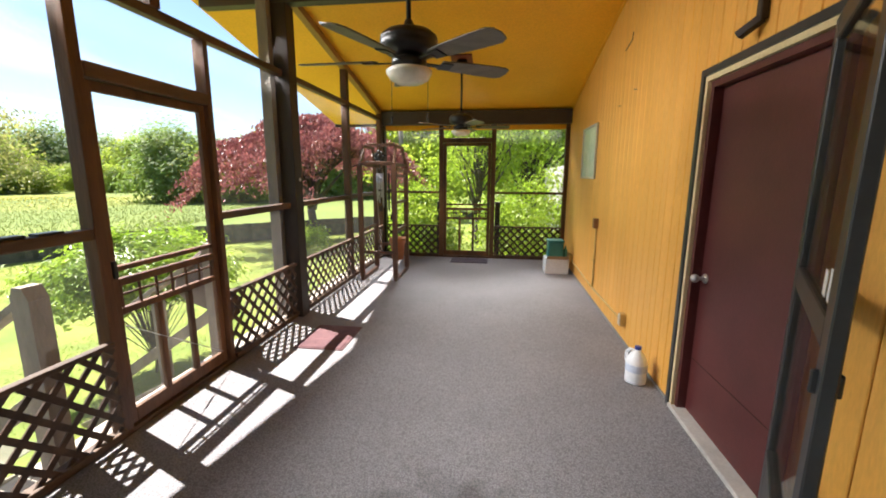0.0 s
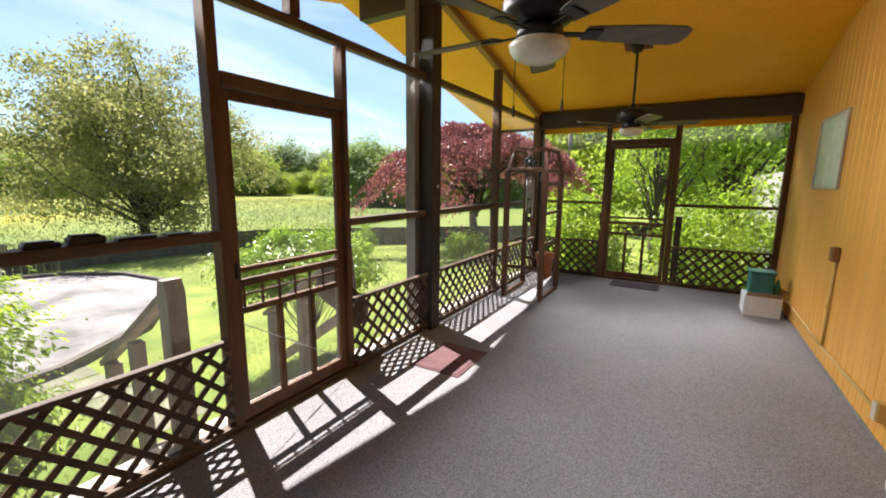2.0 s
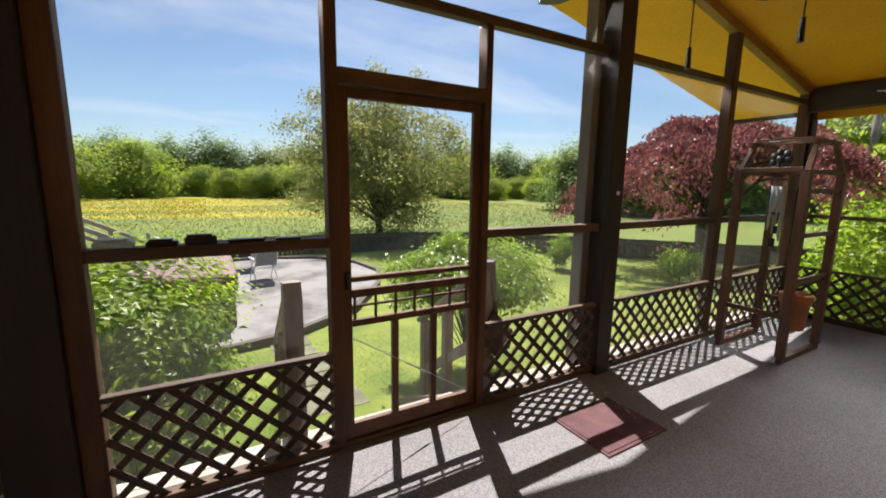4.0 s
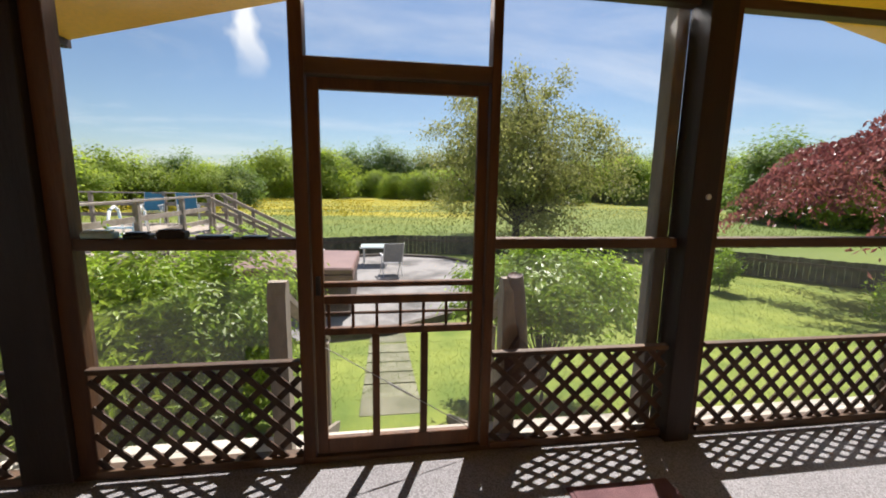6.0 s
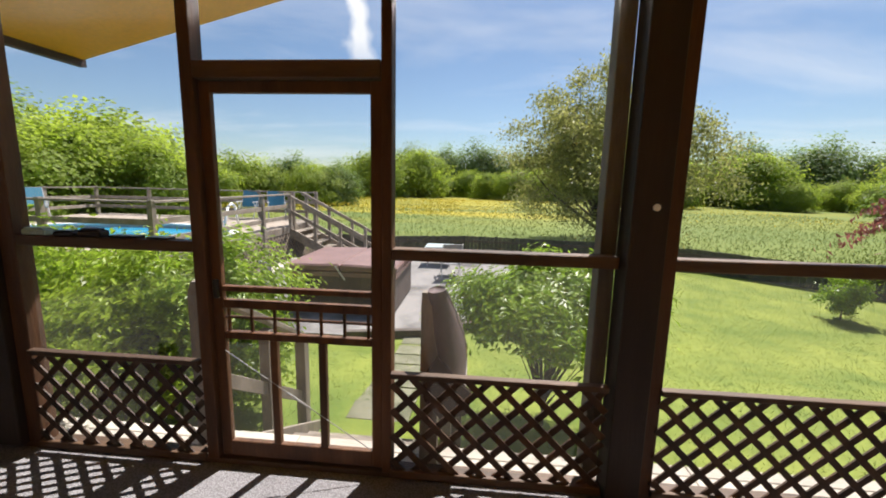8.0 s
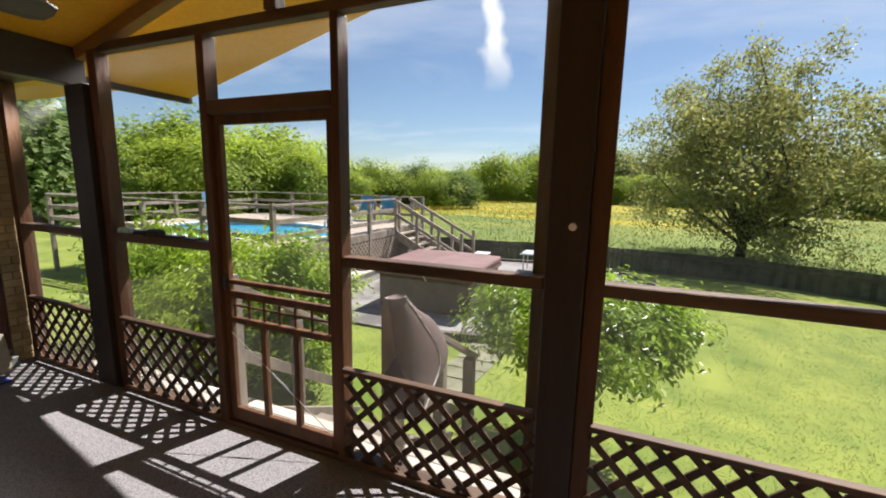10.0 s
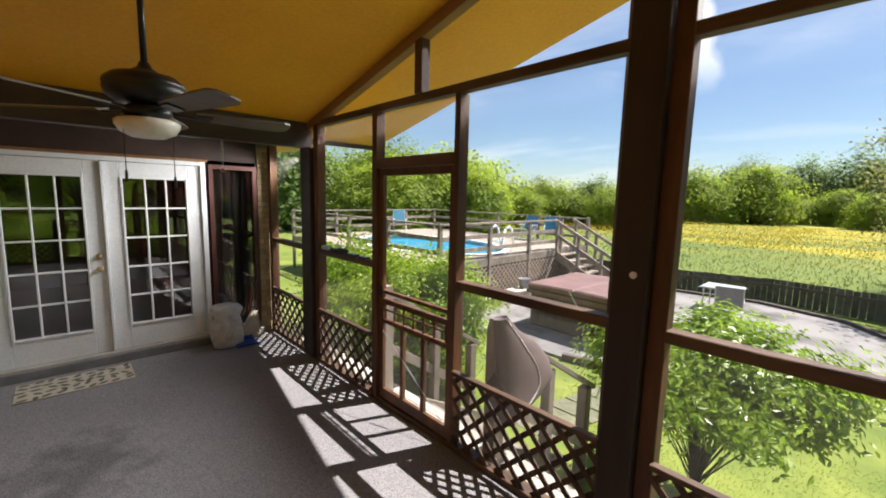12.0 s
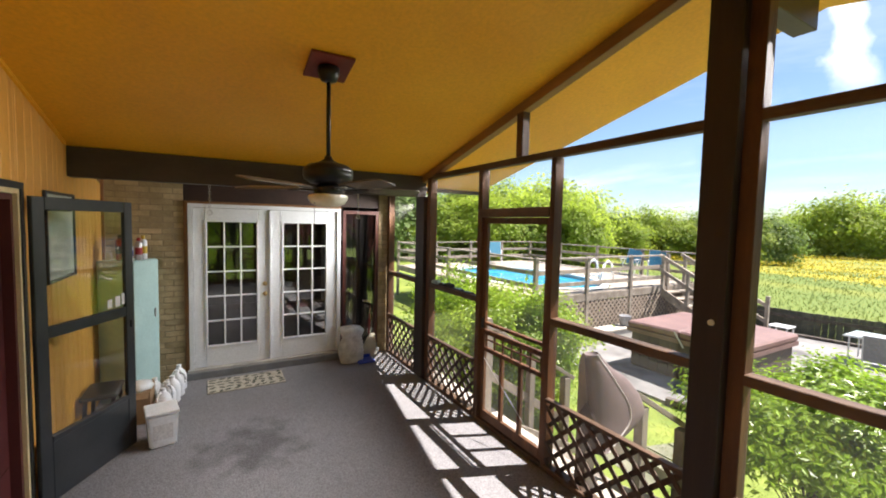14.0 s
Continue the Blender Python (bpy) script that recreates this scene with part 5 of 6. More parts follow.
# ---- ground, patio ----
def field_material():
    m = material("meadow_grass", (0.09, 0.138, 0.018), (0.15, 0.19, 0.028), 0.12, 0.95, 0.5, 6, low=0.3, high=0.7)
    t = m.node_tree
    p = t.nodes["Principled BSDF"]
    old = p.inputs["Base Color"].links[0].from_socket
    g = t.nodes.new("ShaderNodeNewGeometry")
    mp = t.nodes.new("ShaderNodeMapping")
    mp.inputs["Scale"].default_value = (0.2, 0.04, 1)
    n = t.nodes.new("ShaderNodeTexNoise")
    n.inputs["Scale"].default_value, n.inputs["Detail"].default_value = 1.0, 8
    r = t.nodes.new("ShaderNodeMapRange")
    r.inputs["From Min"].default_value, r.inputs["From Max"].default_value = 0.4, 0.62
    t.links.new(g.outputs["Position"], mp.inputs[0])
    t.links.new(mp.outputs[0], n.inputs["Vector"])
    t.links.new(n.outputs["Fac"], r.inputs[0])
    mx = t.nodes.new("ShaderNodeMixRGB")
    mx.inputs[2].default_value = (0.4, 0.32, 0.01, 1)
    # the buttercups stand in one wide belt
    sp = t.nodes.new("ShaderNodeSeparateXYZ")
    t.links.new(g.outputs["Position"], sp.inputs[0])
    belt = t.nodes.new("ShaderNodeMapRange")
    belt.inputs["From Min"].default_value, belt.inputs["From Max"].default_value = -27.0, -38.0
    belt.inputs["To Max"].default_value = 0.85
    t.links.new(sp.outputs["X"], belt.inputs[0])
    south = t.nodes.new("ShaderNodeMapRange")
    south.inputs["From Min"].default_value, south.inputs["From Max"].default_value = 22.0, 4.0
    south.inputs["To Min"].default_value = 0.25
    t.links.new(sp.outputs["Y"], south.inputs[0])
    both = r.outputs[0]
    for other in (belt.outputs[0], south.outputs[0]):
        mu = t.nodes.new("ShaderNodeMath")
        mu.operation = "MULTIPLY"
        t.links.new(both, mu.inputs[0])
        t.links.new(other, mu.inputs[1])
        both = mu.outputs[0]
    t.links.new(both, mx.inputs[0])
    t.links.new(old, mx.inputs[1])
    t.links.new(mx.outputs[0], p.inputs["Base Color"])
    return m


GRASS = material("lawn_grass", (0.095, 0.148, 0.015), (0.235, 0.275, 0.042), 0.9, 0.95, 0.6, 22, low=0.32, high=0.7)
gx_ = [-600, -7.0, -6.2, -5.4, -4.6, -3.9, -3.2, 600]


def ground_z(x):
    """The lawn rises towards the porch."""
    t = min(max((x + 7.0) / 3.8, 0.0), 1.0)
    return G + 0.45 * t * t * (3 - 2 * t)


gm = bmesh.new()
ga, gb = [gm.verts.new((x, -600, ground_z(x))) for x in gx_], [gm.verts.new((x, 600, ground_z(x))) for x in gx_]
for k in range(len(gx_) - 1):
    gm.faces.new((ga[k], ga[k + 1], gb[k + 1], gb[k]))
structure("ground", gm, GRASS, "sunlit green mown lawn with worn patches", "ground")
structure("meadow", prism([(-15.9, -150), (-15.9, 0), (-16.6, 3), (-15.9, 8.3), (-14.8, 11.2), (-11.5, 14.7), (-6.5, 19.2), (-6, 150), (-150, 150), (-150, -150)], "z", G, G + 0.012), field_material(), "tall meadow grass with yellow flowers", "field")
# the coarse dark patches paint dappled tree shade into the concrete
PATIO = material("shade_dappled_concrete", (0.1, 0.095, 0.092), (0.25, 0.24, 0.235), 0.9, 0.9, 0.3, 40, low=0.36, high=0.56)
patio_pts = [(-6.9, -2.4), (-6.9, 1.0), (-7.2, 2.4), (-8.2, 3.9), (-10, 5.1), (-11.6, 5.7), (-13.2, 5.5), (-14.6, 4.5), (-15.3, 2.6), (-14.9, 0), (-14.9, -2.4)]
structure("patio", prism(patio_pts, "z", G, G + 0.06), PATIO, "pale concrete patio with dappled tree shade in its colour", "patio")
EDGE = material("dark_timber_edging", (0.07, 0.055, 0.045), (0.12, 0.1, 0.085), 6.0, 0.85, 0.4, 50)
edging = structure("patio_edging", prism([(-15.02, -2.5), (-14.94, -2.5), (-14.94, -2.4), (-15.02, -2.4)], "z", G, G + 0.1), EDGE, "dark timber edging along the patio", "kerb")
for (x0, y0), (x1, y1) in zip(patio_pts[1:], patio_pts[2:]):
    part("edging_beam", bar((x0, y0, G + 0.06), (x1, y1, G + 0.06), 0.12, 0.16), EDGE, edging)
# joint lines as separate slabs' gaps along the lawn path
PAVER = material("grey_paver", (0.13, 0.135, 0.08), (0.22, 0.215, 0.15), 3.0, 0.9, 0.4, 60, spread=0.12)
path = structure("garden_path", box(-4.2, 2.03, ground_z(-4.0) - 0.1, -3.85, 2.67, ground_z(-4.0) + 0.02), PAVER, "sunken grey stepping stones in the lawn", "path")
for k in range(6):
    xa, xb = -4.7 - k * 0.5, -4.25 - k * 0.5
    part("paver", bar((xa, 2.35, ground_z(xa) + 0.002), (xb, 2.35, ground_z(xb) + 0.002), 0.64, 0.03), PAVER, path)

# ---- hot tub ----
WEB = material("grey_sling", (0.22, 0.22, 0.24), (0.3, 0.3, 0.32), 20.0, 0.8)
TUBTOP = material("brown_vinyl_cover", (0.17, 0.095, 0.085), (0.23, 0.135, 0.12), 2.0, 0.5, 0.1, 30)
TUBSIDE = material("brown_tub_side", (0.075, 0.052, 0.045), (0.11, 0.08, 0.07), 3.0, 0.6, 0.2, 40)
T = -1.14
tub = thing("hot_tub", (-9.4, 0.65, T), "covered square hot tub with brown vinyl lid on the patio", "hot tub")
part("shell", box(-10.2, -0.62, T, -8.1, 1.62, -0.275, 0.05), TUBSIDE, tub)
for k in range(10):
    y = -0.57 + k * 0.215
    part("slat", box(-8.099, y, T + 0.06, -8.087, y + 0.2, -0.3, 0.003), TUBSIDE, tub)
for a, b in ((-0.68, 0.495), (0.505, 1.68)):
    lid = box(-10.26, a, -0.27, -8.04, b, -0.13, 0.035)
    for v in lid.verts:
        if v.co.z > -0.2:
            v.co.z += 0.03 * (1 - abs(v.co.y - 0.5) / 1.18) + 0.012 * noise.noise(v.co * 1.7)
    part("cover_half", lid, TUBTOP, tub, "brown vinyl lid half")
    part("skirt", prism([(-10.27, a + 0.002), (-8.03, a + 0.002), (-8.03, b - 0.002), (-10.27, b - 0.002)], "z", -0.36, -0.271), TUBTOP, tub)
part("strap", bar((-8.02, 0.42, -0.14), (-8.02, 0.62, -0.42), 0.008, 0.035), PIPING, tub)
ledge = thing("retaining_ledge", (-10.2, -2.15, T), "pale concrete ledge at the foot of the pool deck", "ledge")
part("wall", box(-12.1, -2.36, T - 0.06, -8.0, -1.98, -0.86), CONCRETE, ledge)
for k in range(4):
    part("cap_stone", box(-12.13 + k * 1.035, -2.38, -0.859, -11.1 + k * 1.035, -1.95, -0.8, 0.012), PALEWOOD, ledge)
bkt = thing("bucket", (-10.0, -2.15, -0.8), "dark grey plastic bucket standing on the concrete ledge", "bucket")
part("body", lathe([(0.12, 0.0), (0.13, 0.01), (0.165, 0.27), (0.175, 0.28), (0.16, 0.28), (0.12, 0.06)], (-10.0, -2.15, -0.799), 20), WEB, bkt, smooth=True)

# ---- patio furniture ----
ALU = material("white_metal_tube", (0.55, 0.55, 0.55), (0.66, 0.66, 0.66), 8.0, 0.4, 0.02, 40)
BLUEW = material("blue_sling", (0.06, 0.22, 0.32), (0.09, 0.28, 0.38), 20.0, 0.7)


def lawn_chair(web, label):
    ob = thing("lawn_chair", (0, 0, 0), label, "chair", "lawn chairs")
    for s in (-0.28, 0.28):
        part("leg", rod((-0.3, s, 0), (0.2, s, 0.62), 0.014, n=8), ALU, ob)
        part("leg", rod((0.3, s, 0), (-0.15, s, 0.6), 0.014, n=8), ALU, ob)
        part("armrest", box(-0.25, s - 0.025, 0.6, 0.27, s + 0.025, 0.625), ALU, ob)
        part("back_post", rod((-0.22, s, 0.38), (-0.48, s, 1.0), 0.014, n=8), ALU, ob)
    part("seat", bar((-0.22, 0, 0.38), (0.27, 0, 0.42), 0.54, 0.015, 0), web, ob)
    part("backrest", bar((-0.23, 0, 0.42), (-0.47, 0, 1.0), 0.54, 0.015, 0, (1, 0, 0)), web, ob)
    return ob


c0 = lawn_chair(WEB, "white tube folding lawn chair with grey sling on the patio")
c0.matrix_basis = pose(-12.0, 2.5, T, 0, 0, 190)
sd = thing("side_table", (-13.9, 0.05, T), "small white plastic side table on the patio", "table")
part("top", box(-14.15, -0.2, T + 0.4, -13.65, 0.3, T + 0.435, 0.012), ALU, sd)
for x in (-14.1, -13.7):
    for y in (-0.15, 0.25):
        part("leg", bar((x, y, T), (x, y, T + 0.4), 0.04, 0.04), ALU, sd)
c2 = lawn_chair(BLUEW, "white tube chair with blue sling on the pool deck")
c2.matrix_basis = pose(-14.1, -3.9, 0.14, 0, 0, 30)
for x, y, a in ((-14.1, -5.0, 10), (-11.6, -10.4, 60)):
    copy_thing(c2, pose(x, y, 0.14, 0, 0, a))
tbl = thing("patio_table", (-13.6, 2.0, T), "glass-topped white metal patio table", "table")
part("top", box(-14.05, 1.55, T + 0.62, -13.2, 2.45, T + 0.64), material("pale_glass_top", (0.5, 0.56, 0.55), (0.58, 0.64, 0.62), 3.0, 0.15), tbl)
part("rim", prism([(-14.07, 1.53), (-13.18, 1.53), (-13.18, 2.47), (-14.07, 2.47)], "z", T + 0.6, T + 0.619), ALU, tbl)
for x in (-13.98, -13.28):
    for y in (1.63, 2.37):
        part("leg", rod((x, y, T), (x, y, T + 0.6), 0.018, n=8), ALU, tbl)

# ---- pool and deck ----
DECKW = material("grey_deck_wood", (0.22, 0.18, 0.14), (0.36, 0.31, 0.26), 5.0, 0.85, 0.3, 50, spread=0.15)
RIM = material("white_pool_rim", (0.7, 0.7, 0.68), (0.8, 0.8, 0.78), 3.0, 0.4)
D = 0.14
PC, PA, PB = Vector((-9.6, -6.1)), 2.15, 3.2


def ellipse(a, b, n=40):
    return [(PC.x + a * math.cos(2 * math.pi * k / n), PC.y + b * math.sin(2 * math.pi * k / n)) for k in range(n)]


DX_0, DX_1, DY_0, DY_1 = -14.6, -6.9, -11.2, -2.5
SKEW = -0.02


def dk(x, y):
    """The deck is set a little askew of the porch."""
    return x, y + SKEW * (DX_1 - x)


deck = thing("pool_deck", (-10.7, -6.8, G), "raised weathered grey timber deck round the pool", "deck")


def ring_slab(inner, outer, z0, z1):
    bm = bmesh.new()
    n = len(inner)
    lay = [[bm.verts.new((*p, z)) for p in ps] for ps, z in ((inner, z0), (outer, z0), (inner, z1), (outer, z1))]
    for k in range(n):
        j = (k + 1) % n
        bm.faces.new((lay[2][k], lay[3][k], lay[3][j], lay[2][j]))
        bm.faces.new((lay[0][k], lay[0][j], lay[1][j], lay[1][k]))
        bm.faces.new((lay[0][k], lay[2][k], lay[2][j], lay[0][j]))
        bm.faces.new((lay[1][k], lay[1][j], lay[3][j], lay[3][k]))
    return bm


outer = []
for k in range(40):
    c, s = math.cos(2 * math.pi * k / 40), math.sin(2 * math.pi * k / 40)
    hx, hy = (DX_1 - DX_0) / 2, (DY_1 - DY_0) / 2
    sc = min(hx / abs(c) if abs(c) > 1e-6 else 1e9, hy / abs(s) if abs(s) > 1e-6 else 1e9)
    outer.append(dk((DX_0 + DX_1) / 2 + sc * c, (DY_0 + DY_1) / 2 + sc * s))
part("boards", ring_slab(ellipse(PA + 0.1, PB + 0.1), outer, D - 0.05, D), DECKW, deck)
corners = [dk(DX_0, DY_0), dk(DX_1, DY_0), dk(DX_1, DY_1), dk(DX_0, DY_1)]
sides = [(corners[1], corners[2]), (corners[2], corners[3]), (corners[3], corners[0]), (corners[0], corners[1])]
for (a, b) in sides:
    a3, b3 = Vector((*a, 0)), Vector((*b, 0))
    n = max(2, round((b3 - a3).length / 2.0))
    part("rim_joist", bar((a3.x, a3.y, D - 0.12), (b3.x, b3.y, D - 0.12), 0.05, 0.2), DECKW, deck)
    for k in range(n):
        p = a3.lerp(b3, k / n)
        part("post", box(p.x - 0.05, p.y - 0.05, G, p.x + 0.05, p.y + 0.05, D + 1.02), DECKW, deck)
    stop = 1.0
    if a == corners[2]:
        stop = 0.71
    q3 = a3.lerp(b3, stop)
    for z, h in ((0.98, 0.05), (0.62, 0.11), (0.28, 0.11)):
        part("rail", bar((a3.x, a3.y, D + z), (q3.x, q3.y, D + z), 0.14 if z > 0.9 else 0.035, h if z < 0.9 else 0.04), DECKW, deck)
# diagonal skirt under the deck edge that faces the patio
SKIRT = material("tan_skirt_lattice", (0.28, 0.22, 0.17), (0.38, 0.31, 0.25), 6.0, 0.85, 0.3, 50)
# sheet behind the lattice, coloured dark for the shade under the deck
part("skirt_backing", prism([corners[2], corners[3], (corners[3][0], corners[3][1] - 0.03), (corners[2][0], corners[2][1] - 0.03)], "z", G, D - 0.24), material("under_deck_shade", (0.1, 0.08, 0.065), (0.14, 0.115, 0.095), 4.0, 0.9), deck)
sk = bmesh.new()
ux = (Vector((*corners[3], 0)) - Vector((*corners[2], 0)))
ul = ux.length
ux.normalize()
hgt = D - 0.24 - G
c = -hgt
while c < ul:
    for sg in (1, -1):
        lo_u, hi_u = (c, c + hgt) if sg > 0 else (c + hgt, c)
        z_lo, z_hi = 0.0, hgt
        pa, pb = [lo_u, z_lo], [hi_u, z_hi]
        if min(lo_u, hi_u) < 0 or max(lo_u, hi_u) > ul:
            continue
        p = Vector((*corners[2], 0)) + ux * pa[0] + Vector((0, 0.02 + 0.008 * sg, G + pa[1]))
        q = Vector((*corners[2], 0)) + ux * pb[0] + Vector((0, 0.02 + 0.008 * sg, G + pb[1]))
        add_bar(sk, p, q, 0.045, 0.008, 0, (0, 1, 0))
    c += 0.18
ob = part("skirt_lattice", sk, SKIRT, deck)
ob["kind"] = "stuff"
pool = thing("swimming_pool", (PC.x, PC.y, G), "oval above-ground pool with blue water and white rim", "pool")
part("wall", ring_slab(ellipse(PA - 0.06, PB - 0.06), ellipse(PA, PB), G, D - 0.02), RIM, pool)
part("rim", ring_slab(ellipse(PA - 0.16, PB - 0.16), ellipse(PA + 0.06, PB + 0.06), D - 0.015, D + 0.035), RIM, pool)
wm = bmesh.new()
wm.faces.new([wm.verts.new((*p, D - 0.1)) for p in ellipse(PA - 0.07, PB - 0.07)])
WATER = material("blue_pool_water", (0.03, 0.3, 0.5), (0.05, 0.38, 0.6), 1.5, 0.06, 0.15, 8)
part("water", wm, WATER, pool, "bright blue water")
LX, LY = -11.25, -4.1
lad = thing("pool_ladder", (LX, LY, D), "white plastic pool ladder at the pool edge", "ladder")
for y in (LY - 0.3, LY + 0.3):
    lb_ = bmesh.new()
    pts = [(LX - 0.35, y, D), (LX - 0.2, y, D + 0.62), (LX - 0.05, y, D + 0.72), (LX + 0.15, y, D + 0.62), (LX + 0.4, y, D - 0.1)]
    for p, q in zip(pts, pts[1:]):
        add_rod(lb_, p, q, 0.035, n=8)
    part("rail", lb_, RIM, lad, smooth=True)
for k in range(2):
    part("rung", box(LX + 0.2 + k * 0.1, LY - 0.3, D + 0.2 - 0.2 * k, LX + 0.32 + k * 0.1, LY + 0.3, D + 0.24 - 0.2 * k), RIM, lad)
# stairs from the deck to the patio
st = thing("deck_stairs", (-13.0, -1.5, T), "weathered timber stairs from the pool deck to the patio", "stairs")
SX0, SX1 = -13.6, -12.4
sy = dk(-13.0, DY_1)[1]
for k in range(7):
    z = D - (k + 1) * 0.18
    part("tread", box(SX0, sy + k * 0.27, z - 0.04, SX1, sy + k * 0.27 + 0.28, z), DECKW, st)
    part("riser", box(SX0, sy + k * 0.27, max(z - 0.18, T), SX1, sy + k * 0.27 + 0.02, z - 0.041), SKIRT, st)
for x in (SX0, SX1):
    run = 7 * 0.27
    part("stringer", bar((x, sy, D - 0.2), (x, sy + run, T + 0.1), 0.05, 0.26), DECKW, st)
    for k in range(4):
        y = sy + 0.03 + k * (run + 0.5) / 3
        zf = D - 1.28 * min(1, (y - sy) / run)
        part("post", box(x - 0.045, y - 0.045, max(zf - 0.1, T), x + 0.045, y + 0.045, max(D - 1.28 * (y - sy) / (run + 0.5), T + 0.3) + 0.95), DECKW, st)
    for dz in (0.95, 0.5):
        part("rail", bar((x, sy - 0.1, D + dz + 0.03), (x, sy + run + 0.55, D - 1.28 + dz), 0.06, 0.1), DECKW, st)

# ---- fence ----
FENCE = material("dark_fence_boards", (0.06, 0.062, 0.046), (0.11, 0.108, 0.08), 5.0, 0.9, 0.4, 40, spread=0.25, island=True)
fence_pts = [(-15.3, -6), (-15.4, 0.3), (-16.1, 2.8), (-15.8, 5.0), (-15.5, 8.0), (-14.4, 10.8), (-11.2, 14.2), (-6.5, 18.5), (-1, 22.0), (6, 24)]
fence = thing("picket_fence", (-15.6, 1.5, G), "low dark weathered board fence between lawn and meadow", "fence")
rng = random.Random(7)
V, F = [], []
for (x0, y0), (x1, y1) in zip(fence_pts, fence_pts[1:]):
    a, b = Vector((x0, y0, G)), Vector((x1, y1, G))
    n = int((b - a).length / 0.15)
    d = (b - a).normalized()
    nr = Vector((-d.y, d.x, 0)) * 0.012
    for k in range(n):
        p = a.lerp(b, (k + 0.5) / n)
        h = 0.74 + rng.uniform(-0.012, 0.012)
        w = 0.0735
        i = len(V)
        for s in (-1, 1):
            for e, z in ((-1, 0), (1, 0), (1, h), (-1, h)):
                c_ = p + d * (w * e) + nr * s + Vector((0, 0, z))
                V.append(tuple(c_))
        F += [(i, i + 1, i + 2, i + 3), (i + 7, i + 6, i + 5, i + 4), (i, i + 4, i + 5, i + 1), (i + 1, i + 5, i + 6, i + 2), (i + 2, i + 6, i + 7, i + 3), (i + 3, i + 7, i + 4, i)]
    part("rail", bar(a + Vector((0, 0, 0.55)) - nr * 3, b + Vector((0, 0, 0.55)) - nr * 3, 0.04, 0.09), EDGE, fence)
me = bpy.data.meshes.new("pickets")
me.from_pydata(V, [], F)
me.materials.append(FENCE)
pk = new("pickets", me)
pk.parent = fence
pk.matrix_parent_inverse = WORLD[fence.name].inverted()
tagged(pk, kind="stuff")


# ---- plants ----
def leaf_mesh(name, centres, size, mat_, rs, droop=0.0, slim=0.5, up=0.0, face=0.0):
    """Many small folded leaves, four corners each."""
    n = len(centres)
    d = rs.normal(size=(n, 3))
    d[:, 2] -= droop
    d /= np.linalg.norm(d, axis=1)[:, None]
    e = rs.normal(size=(n, 3))
    e[:, 2] *= 1 - up
    e -= d * (e * d).sum(1)[:, None]
    e /= np.linalg.norm(e, axis=1)[:, None]
    if face > 0:             # leaves turned out of the crown and up to the light
        out = centres - centres.mean(0) * np.array([1, 1, 0.8])
        out /= np.linalg.norm(out, axis=1)[:, None] + 1e-6
        w = face * (out + [0, 0, 0.75]) + 0.55 * e
        w /= np.linalg.norm(w, axis=1)[:, None]
        d -= w * (d * w).sum(1)[:, None]
        d /= np.linalg.norm(d, axis=1)[:, None]
        e = np.cross(w, d)
    nr = np.cross(d, e)
    s = size * rs.uniform(0.65, 1.3, size=(n, 1))
    a = centres - d * s * 0.5
    b = centres + e * s * slim * 0.5 + nr * s * 0.1
    c = centres + d * s * 0.5
    f = centres - e * s * slim * 0.5 + nr * s * 0.1
    v = np.stack([a, b, c, f], 1).reshape(-1, 3)
    q = np.arange(n)[:, None] * 4
    tri = np.concatenate([q + [0, 1, 2], q + [0, 2, 3]], 1).reshape(-1, 3)
    me_ = bpy.data.meshes.new(name)
    me_.from_pydata(v.tolist(), [], tri.tolist())
    me_.materials.append(mat_)
    return me_


def clumps(rs, n, radius, squash, lumps, spread, shell=0.55, low=-0.4):
    """Leaf places: lumps over an uneven dome, leaves scattered about each."""
    u = rs.normal(size=(lumps, 3))
    u /= np.linalg.norm(u, axis=1)[:, None]
    u[:, 2] = np.where(u[:, 2] < low, -u[:, 2] * 0.5, u[:, 2])
    r = radius * (shell + (1 - shell) * rs.uniform(size=(lumps, 1)) ** 0.5) * (1 + 0.22 * rs.normal(size=(lumps, 1)).clip(-1.5, 1.5))
    cs = u * r * np.array([1, 1, squash])
    pick = rs.integers(0, lumps, n)
    off = rs.normal(size=(n, 3)) * spread * np.array([1, 1, 0.7])
    return cs, cs[pick] + off


def limbs(points, base, top, r, bark, parent, rs, twist=0.3):
    """Trunk and tapered, bent limbs that reach into the crown."""
    tr = bmesh.new()
    base, top = Vector(base), Vector(top)
    k1 = base.lerp(top, 0.5) + Vector((rs.normal() * 0.05, rs.normal() * 0.05, 0)) * (top - base).length
    add_rod(tr, base, k1, r, r * 0.8, 9)
    add_rod(tr, k1, top, r * 0.8, r * 0.6, 9)
    for p in points:
        p = Vector(p)
        st_ = base.lerp(top, rs.uniform(0.45, 1.0))
        mid = st_.lerp(p, 0.5) + Vector((rs.normal() * 0.1, rs.normal() * 0.1, abs(rs.normal()) * 0.12)) * (p - st_).length
        rr = r * rs.uniform(0.25, 0.5)
        add_rod(tr, st_, mid, rr, rr * 0.6, 6)
        add_rod(tr, mid, p, rr * 0.6, rr * 0.15, 5)
    return part("trunk", tr, bark, parent, smooth=True)


